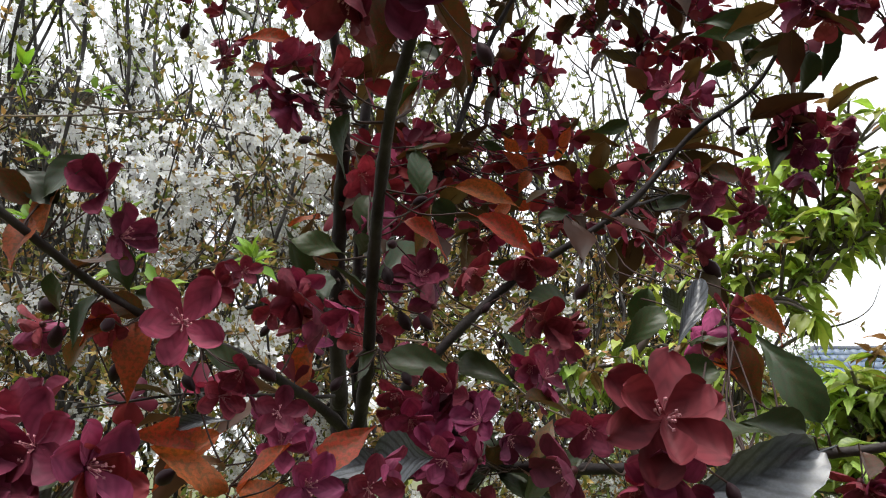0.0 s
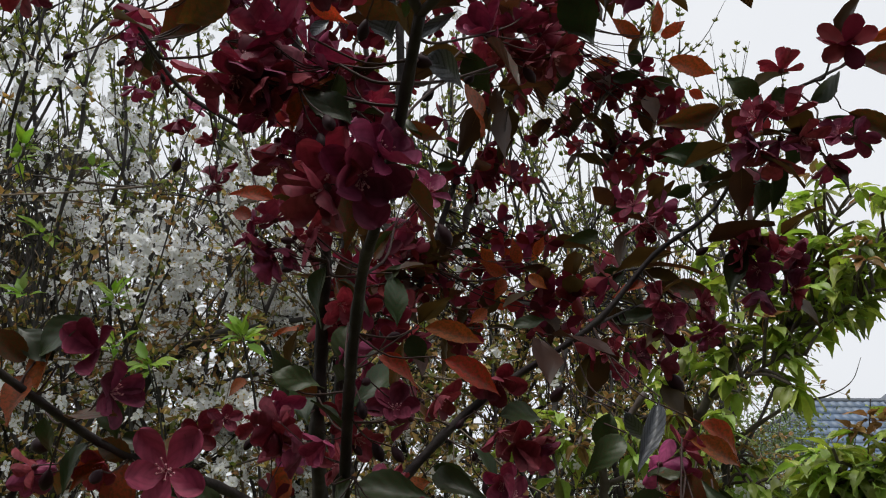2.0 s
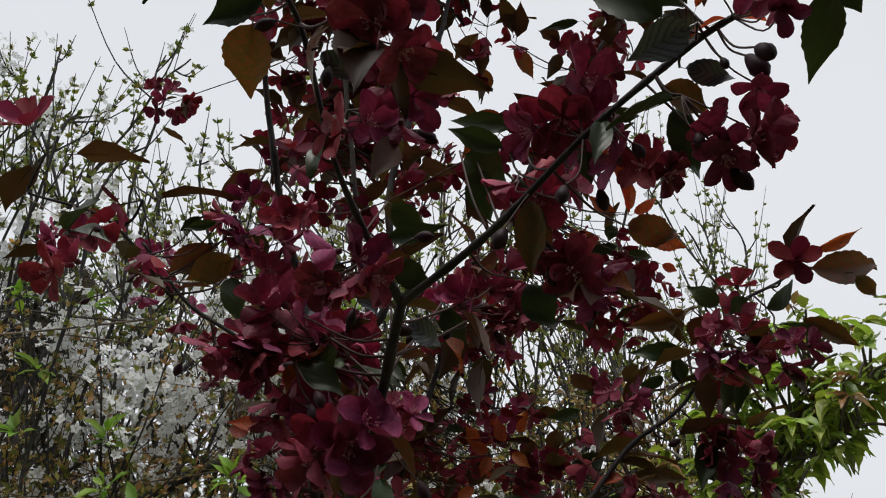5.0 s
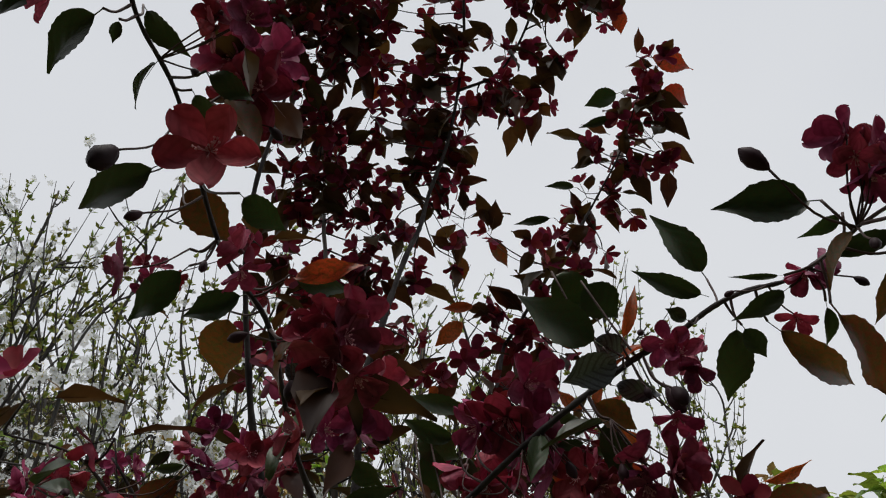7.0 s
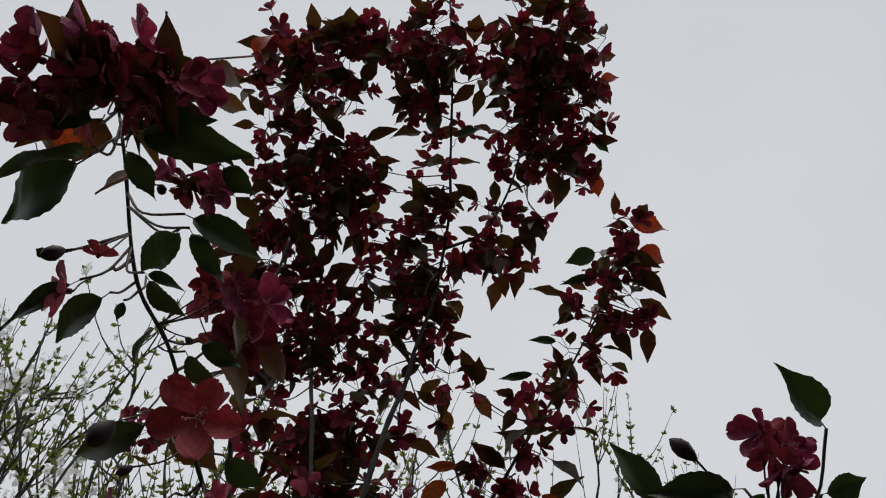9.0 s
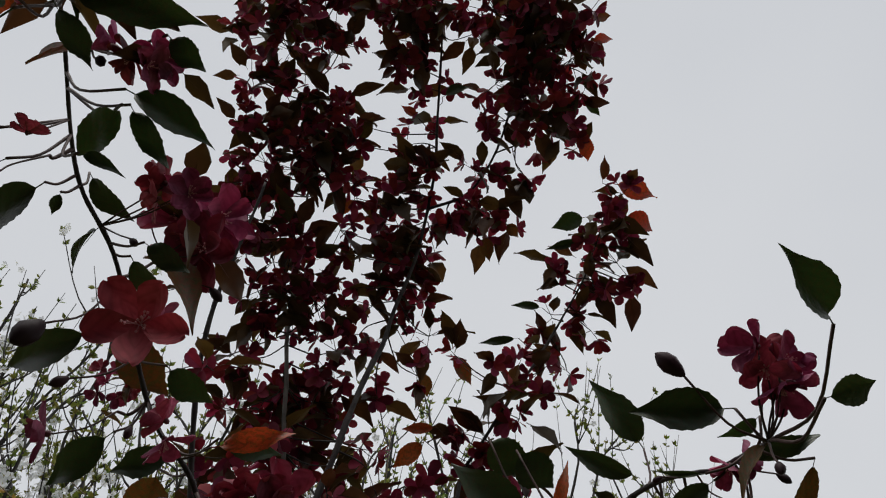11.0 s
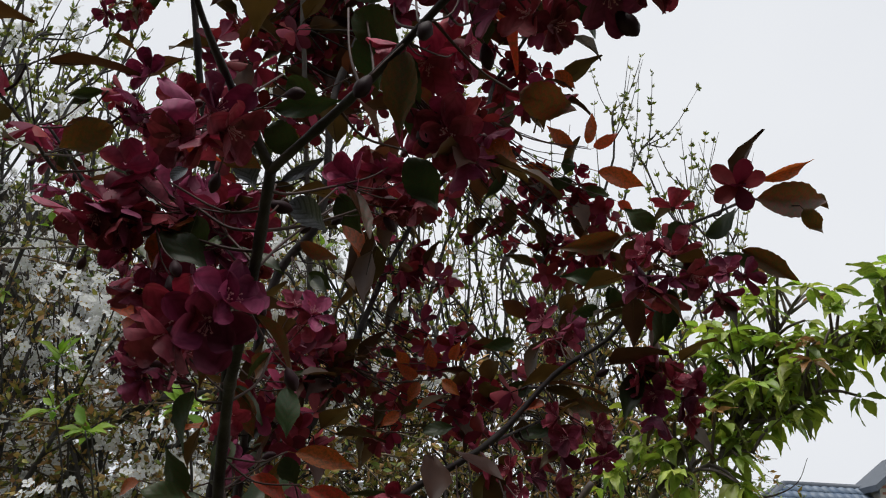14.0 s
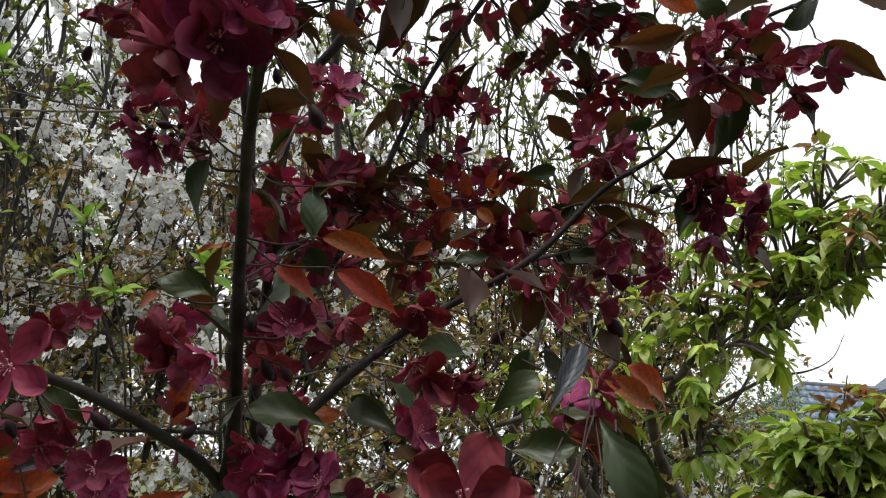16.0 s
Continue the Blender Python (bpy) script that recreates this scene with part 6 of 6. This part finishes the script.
# ---- the crab apple ----
def crab_apple():
    rng = random.Random(7)
    root = tagged(new("crab_apple_tree"), "crab apple tree in crimson blossom with bronze and green leaves", "tree")
    root.location = (-0.02, 0.62, 0)
    back = Matrix.Translation(-root.location)
    lines = {}
    for name, pts in BRANCHES.items():
        line = smooth_line(pts, 10)
        wob = np.array([(noise.noise((q[2] * 14, q[0] * 14, 1.3)), noise.noise((q[2] * 14, q[1] * 14, 7.7)), noise.noise((q[0] * 14, q[1] * 14, 4.1))) for q in line]) * 0.003
        line[:, :3] += wob
        lines[name] = line
        pile = Pile()
        add_tube(pile, line, 10, knots=0.28, rng=rng)
        finish("stem" if "stem" in name or name == "leader" else "branch", pile.mesh("branch"), PALE_BARK if name == "pale_stem" else BARK, root)
    every = np.concatenate(list(lines.values()))

    def nearest(p):
        d = np.linalg.norm(every[:, :3] - np.array(p), axis=1)
        i = int(np.argmin(d))
        return Vector(every[i][:3]), d[i]

    kinds = [blossom_mesh(k, petals, open_, inner) for k, (petals, open_, inner) in enumerate(((5, 1.0, 0), (5, 0.9, 0), (6, 0.95, 3), (5, 0.6, 0), (6, 0.85, 0), (5, 0.75, 2)))]
    blossoms = []
    for v, f, s, uv in kinds:
        me = raw("blossom", v.tolist(), f, s, uv)
        me.polygons.foreach_set("use_smooth", [True] * len(me.polygons))
        me.materials.append(PETAL), me.materials.append(CALYX)
        blossoms.append(me)
    stamens = []
    for k in range(3):
        me = stamen_mesh(k)
        me.materials.append(STAMEN)
        stamens.append(me)
    leaf_shapes = [leaf_blade(1.0, 0.56, fold, dr, wave, 0.03, 18, 0.3, 60 + k) for k, (dr, fold, wave) in enumerate(((0.08, 0.55, 0.035), (0.25, 0.3, 0.06), (0.42, 0.45, 0.03), (0.16, 0.15, 0.08), (0.6, 0.4, 0.045)))]
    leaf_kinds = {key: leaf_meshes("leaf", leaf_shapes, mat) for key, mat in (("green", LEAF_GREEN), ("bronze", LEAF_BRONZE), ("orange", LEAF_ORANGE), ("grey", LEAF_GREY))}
    bud_me = raw("bud", *bud_shape())
    bud_me.polygons.foreach_set("use_smooth", [True] * len(bud_me.polygons))
    bud_me.materials.append(BUD)

    def put(name, me, m, label=""):
        ob = new(name, me)
        ob.parent, ob.matrix_parent_inverse, ob.matrix_basis = root, back, m
        if label:
            tagged(ob, label)
        return ob

    def blossom(p, facing, size):
        kind = rng.randrange(6)
        f = Vector(facing).normalized()
        ob = put("blossom", blossoms[kind], at(Vector(p) - f * 0.1 * size, basis(side_dir(rng, f, 1.57), f), size))
        if kind != 3:
            st = new("stamen_tuft", stamens[kind % 3])
            st.parent = ob
        return Vector(p) - f * 0.1 * size

    def leaf(base, tip, kind, wide=0.5, up=None):
        base, tip = Vector(base), Vector(tip)
        d = tip - base
        up = up or Vector((rng.uniform(-0.5, 0.5), rng.uniform(-1.2, -0.2), rng.uniform(0.2, 1)))
        turn = basis(d, up)
        size = d.length / 1.16
        m = Matrix.Translation(base) @ turn.to_4x4() @ Matrix.Diagonal((size * wide / 0.5, size, size, 1))
        return put("leaf", leaf_kinds[kind][rng.randrange(5)], m)

    def stalk(pile, a, b, r=0.0004):
        a, b = Vector(a), Vector(b)
        mid = (a + b) / 2 + Vector((rng.uniform(-0.1, 0.1), rng.uniform(-0.1, 0.1), -0.12)) * (a - b).length
        add_tube(pile, smooth_line([(*a, r * 1.3), (*mid, r), (*b, r)], 4), 5)

    extra_leaves = [0]
    for bloom in BLOOM_GROUPS:
        for x, y, z, size, more in bloom:
            spot = Vector((x, y, z))
            anchor, gap = nearest(spot)
            stalks = Pile()
            if gap > 0.05:
                # a spur reaches from the branch towards the cluster
                spur_end = anchor.lerp(spot, 1 - 0.035 / gap) + Vector((0, 0, 0.008))
                add_tube(stalks, smooth_line([(*anchor, 0.0009), (*(anchor.lerp(spur_end, 0.5) + Vector((rng.uniform(-0.01, 0.01), rng.uniform(-0.01, 0.01), -0.006))), 0.0007), (*spur_end, 0.0006)], 5), 6)
                anchor = spur_end
            out = (spot - anchor).normalized() if gap > 0.004 else Vector((0, -1, 0))
            for k in range(1 + more + (z < 1.68) if more >= 0 else 1):
                p = spot if k == 0 else spot + Vector((rng.uniform(-1, 1), rng.uniform(-0.5, 1), rng.uniform(-1, 1))) * size * 0.55
                facing = out * 0.8 + Vector((rng.uniform(-0.8, 0.8), rng.uniform(-0.9, 0.3), rng.uniform(-0.8, 0.3) + (0.75 if z > 1.88 else 0.0)))
                if more < 0:
                    facing = Vector((rng.uniform(-0.2, 0.2), -1, rng.uniform(0.0, 0.3)))
                heel = blossom(p, facing, size * (1 if k == 0 else rng.uniform(0.75, 0.95)))
                stalk(stalks, anchor, heel)
            for k in range(rng.choice((0, 0, 1, 1, 2))):
                d = (out * 0.4 + Vector((rng.uniform(-1, 1), rng.uniform(-0.6, 0.6), rng.uniform(-1, 0.6)))).normalized()
                tip = anchor + d * rng.uniform(0.025, 0.045)
                stalk(stalks, anchor, tip, 0.0005)
                size_b = rng.uniform(0.009, 0.014) * (0.68 if tip.y < 0.34 else 1.0)
                put("bud", bud_me, at(tip, basis(d + Vector((0, 0, -0.4)), (0.2, 0.1, 1)), size_b))
            for k in range(rng.choice((1, 1, 2))):
                if extra_leaves[0] >= 60:
                    break
                extra_leaves[0] += 1
                d = (Vector((rng.uniform(-1, 1), rng.uniform(-0.7, 0.7), rng.uniform(-0.8, 0.7))) + out * 0.3).normalized()
                kind = rng.choice(("green", "green", "green", "bronze", "bronze", "orange"))
                leaf(anchor, anchor + d * rng.uniform(0.035, 0.06) * (0.72 if anchor.y < 0.5 else 1.0), kind, rng.uniform(0.36, 0.52))
            finish("flower_stalk", stalks.mesh("flower_stalk"), STALK, root)
    ways = {"u": Vector((0.1, -0.2, 1)), "d": Vector((-0.2, -0.3, -1)), "l": Vector((-1, -0.3, -0.2)), "c": Vector((0.1, -0.9, -0.35))}
    for group in CLUSTER_GROUPS:
        for x, y, z, wide, tall, count, size, way in group:
            centre = Vector((x, y, z))
            anchor, gap = nearest(centre)
            stalks = Pile()
            if gap > 0.04:
                spur_end = anchor.lerp(centre, 1 - 0.03 / gap)
                add_tube(stalks, smooth_line([(*anchor, 0.0010), (*(anchor.lerp(spur_end, 0.5) + Vector((rng.uniform(-0.008, 0.008), 0, -0.004))), 0.0008), (*spur_end, 0.0007)], 5), 6)
                anchor = spur_end
            for k in range(count + count // 3):
                # spread over the cluster by the golden angle, so that no two sit in one place
                a, r = 2.4 * k + 1.1 * size * 1000, math.sqrt((k + 0.35) / (1.55 * count)) * 1.12 if count > 1 else 0.0
                off = Vector((wide * r * math.cos(a), rng.uniform(-0.5, 0.5) * (wide + tall) * 0.5, tall * r * math.sin(a)))
                p = centre + off
                facing = off.normalized() * 0.8 if count > 1 else Vector((0, -0.3, 0))
                facing = facing + Vector((rng.uniform(-0.6, 0.6), rng.uniform(-0.8, 0.3), rng.uniform(-0.9, 0.4)))
                heel = blossom(p, ways.get(way, facing), size * rng.uniform(0.82, 1.08))
                stalk(stalks, anchor, heel)
            for k in range(rng.choice((0, 1, 2)) if count > 2 else rng.choice((0, 1))):
                d = Vector((rng.uniform(-1, 1), rng.uniform(-0.5, 0.5), rng.uniform(-1, 0.5))).normalized()
                tip = anchor + d * rng.uniform(0.9, 1.4) * max(wide, size * 0.7)
                stalk(stalks, anchor, tip, 0.0004)
                put("bud", bud_me, at(tip, basis(d + Vector((0, 0, -0.4)), (0.2, 0.1, 1)), size * rng.uniform(0.24, 0.36)))
            for k in range(0 if count < 3 else rng.choice((1, 1, 2))):
                d = Vector((rng.uniform(-1, 1), rng.uniform(-0.2, 0.9), rng.uniform(-0.9, 0.2))).normalized()
                leaf(anchor, anchor + d * size * rng.uniform(0.9, 1.3), rng.choice(("green", "green", "bronze", "bronze", "orange")), rng.uniform(0.38, 0.52))
            finish("flower_stalk", stalks.mesh("flower_stalk"), STALK, root)
    for x, y, z, size in HANGING_BUDS:
        # unopened buds on long stalks of their own
        spot = Vector((x, y, z))
        anchor, gap = nearest(spot)
        way = (spot - anchor).normalized()
        stalks = Pile()
        stalk(stalks, anchor, spot - way * 0.45 * size, 0.0005)
        finish("flower_stalk", stalks.mesh("flower_stalk"), STALK, root)
        put("bud", bud_me, at(spot - way * 0.5 * size, basis(way, (0.2, -0.3, 1)), size))
    for group in LEAF_GROUPS:
        for bx, by, bz, tx, ty, tz, kind, wide in group:
            base, tip = Vector((bx, by, bz)), Vector((tx, ty, tz))
            anchor, gap = nearest(base)
            high = 0.6 if bz > 1.88 else -0.2
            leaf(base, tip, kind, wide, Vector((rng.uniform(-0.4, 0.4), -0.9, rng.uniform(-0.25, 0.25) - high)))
            petioles = Pile()
            if gap > 0.006:
                stalk(petioles, anchor, base, 0.0006)
            if petioles.n:
                finish("petiole", petioles.mesh("petiole"), STALK, root)

    # the crown above: side twigs crowded with blossom and leaf
    small = []
    for k in range(5):
        vs, fs, n, r2 = [], [], 0, random.Random(90 + k)
        for j in range(5):
            v, f, uv = petal_patch(0.5 * r2.uniform(0.9, 1.1), 0.34, r2.uniform(0.1, 0.5), r2.uniform(-1, 1), r2, 4, 2)
            turn = Matrix.Rotation(j * 1.2566 + r2.uniform(-0.2, 0.2), 3, "Z") @ Matrix.Rotation(radians(r2.uniform(-10, 40)), 3, "X")
            vs.append(v @ np.array(turn).T)
            fs += [tuple(i + n for i in q) for q in f]
            n += len(v)
        small.append((np.concatenate(vs), fs))
    crown_bloom, crown_leaf, crown_twig = Pile(), Pile(), Pile()
    leaf_small = [leaf_blade(1.0, 0.5, 0.3, 0.25, 0.05, 0.0, 4, 0.15, 80 + k) for k in range(3)]

    def tuft(c, r, blooms, leafy, scale=1.0, twig=0.0014):
        """Blossom and leaf crowded round the end of a side twig."""
        c = Vector(c)
        foot, gap = nearest(c)
        if gap > 0.012 and twig:
            mid = foot.lerp(c, 0.5) + Vector((rng.uniform(-0.01, 0.01), rng.uniform(-0.01, 0.01), -0.08 * gap))
            add_tube(crown_twig, smooth_line([(*foot, twig), (*mid, 0.75 * twig), (*c, 0.55 * twig)], 4), 4)
        for _ in range(blooms):
            s = c + Vector((rng.gauss(0, 1), rng.gauss(0, 1), rng.gauss(-0.1, 1))) * r * 0.62
            add_tube(crown_twig, [(*c, 0.0007), (*s, 0.0005)], 3)
            facing = (s - c) + Vector((rng.uniform(-1, 1), rng.uniform(-1, 0.5), rng.uniform(-1, 0.5))) * 0.01
            v, f = small[rng.randrange(5)]
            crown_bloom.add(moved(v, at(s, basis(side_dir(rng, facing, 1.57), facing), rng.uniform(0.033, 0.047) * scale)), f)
        for _ in range(leafy):
            dl = Vector((rng.uniform(-1, 1), rng.uniform(-1, 1), rng.uniform(-1, 0.7))).normalized()
            v, f, uv = leaf_small[rng.randrange(3)]
            s = c + dl * r * rng.uniform(0.1, 0.75)
            crown_leaf.add(moved(v, at(s, basis(dl, (rng.uniform(-0.5, 0.5), rng.uniform(-0.5, 0.5), 1)), rng.uniform(0.034, 0.058) * scale)), f)

    for x, y, z, wide, tall, count, size, way in BACK_LOW_CLUSTERS + BACK_HIGH_CLUSTERS:
        for k in range(max(2, count)):
            c = (x + rng.uniform(-wide, wide), y + rng.uniform(-wide, wide) * 0.6, z + rng.uniform(-tall, tall))
            tuft(c, 0.020, 2, 1 + k % 2, 0.85, 0.0008)
    for group in (LEFT_CLUSTERS, RIGHT_CLUSTERS, UPPER_LEFT_CLUSTERS, UPPER_LEFT_TIP_CLUSTERS):
        for x, y, z, wide, tall, count, size, way in group:
            # dark leaves in the depth of each cluster
            for k in range(count // 2 if count > 2 else 0):
                c = (x + rng.uniform(-wide, wide), y + rng.uniform(0.3, 1.2) * wide, z + rng.uniform(-tall, tall))
                tuft(c, 0.5 * size, 0, 2, 0.75 * min(1.0, size / 0.036), 0)
    for group in CLUMP_GROUPS:
        for x, y, z, r in group:
            full = (r / 0.033) ** 2
            tuft((x, y, z), r, max(2, round(8.0 * full)), max(2, round(8.0 * full)))
    for name, z0, z1, reach, step in (("second_stem", 1.85, 2.25, 0.05, 0.06), ("leader", 1.75, 2.2, 0.06, 0.10), ("right_limb", 1.78, 2.1, 0.04, 0.05), ("right_twig", 1.75, 2.1, 0.04, 0.03), ("back_stem", 1.78, 2.2, 0.06, 0.11), ("pale_stem", 1.8, 2.3, 0.08, 0.05), ("low_left_twig", 1.5, 2.0, 0.05, 0.05), ("far_left_twig", 1.5, 2.3, 0.04, 0.04)):
        # thinner growth along the lower stems
        line, run = lines[name], 0.0
        for i in range(1, len(line)):
            d = line[i][:3] - line[i - 1][:3]
            run += np.linalg.norm(d)
            if z0 < line[i][2] < z1 and run > step:
                run = 0.0
                o = (side_dir(rng, d, rng.uniform(0.5, 1.2)) + Vector((0, 0, 0.2))).normalized()
                tuft(Vector(line[i][:3]) + o * reach * rng.uniform(0.3, 1.0), 0.02, rng.randrange(0, 3), rng.randrange(1, 3))
    tagged(finish("crown_twig_mass", crown_twig.mesh("crown_twig_mass"), BARK, root), kind="stuff")
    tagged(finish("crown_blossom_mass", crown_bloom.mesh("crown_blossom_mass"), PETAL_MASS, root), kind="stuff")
    tagged(finish("crown_leaf_mass", crown_leaf.mesh("crown_leaf_mass"), LEAF_MASS, root), kind="stuff")
    return root


crab_apple()
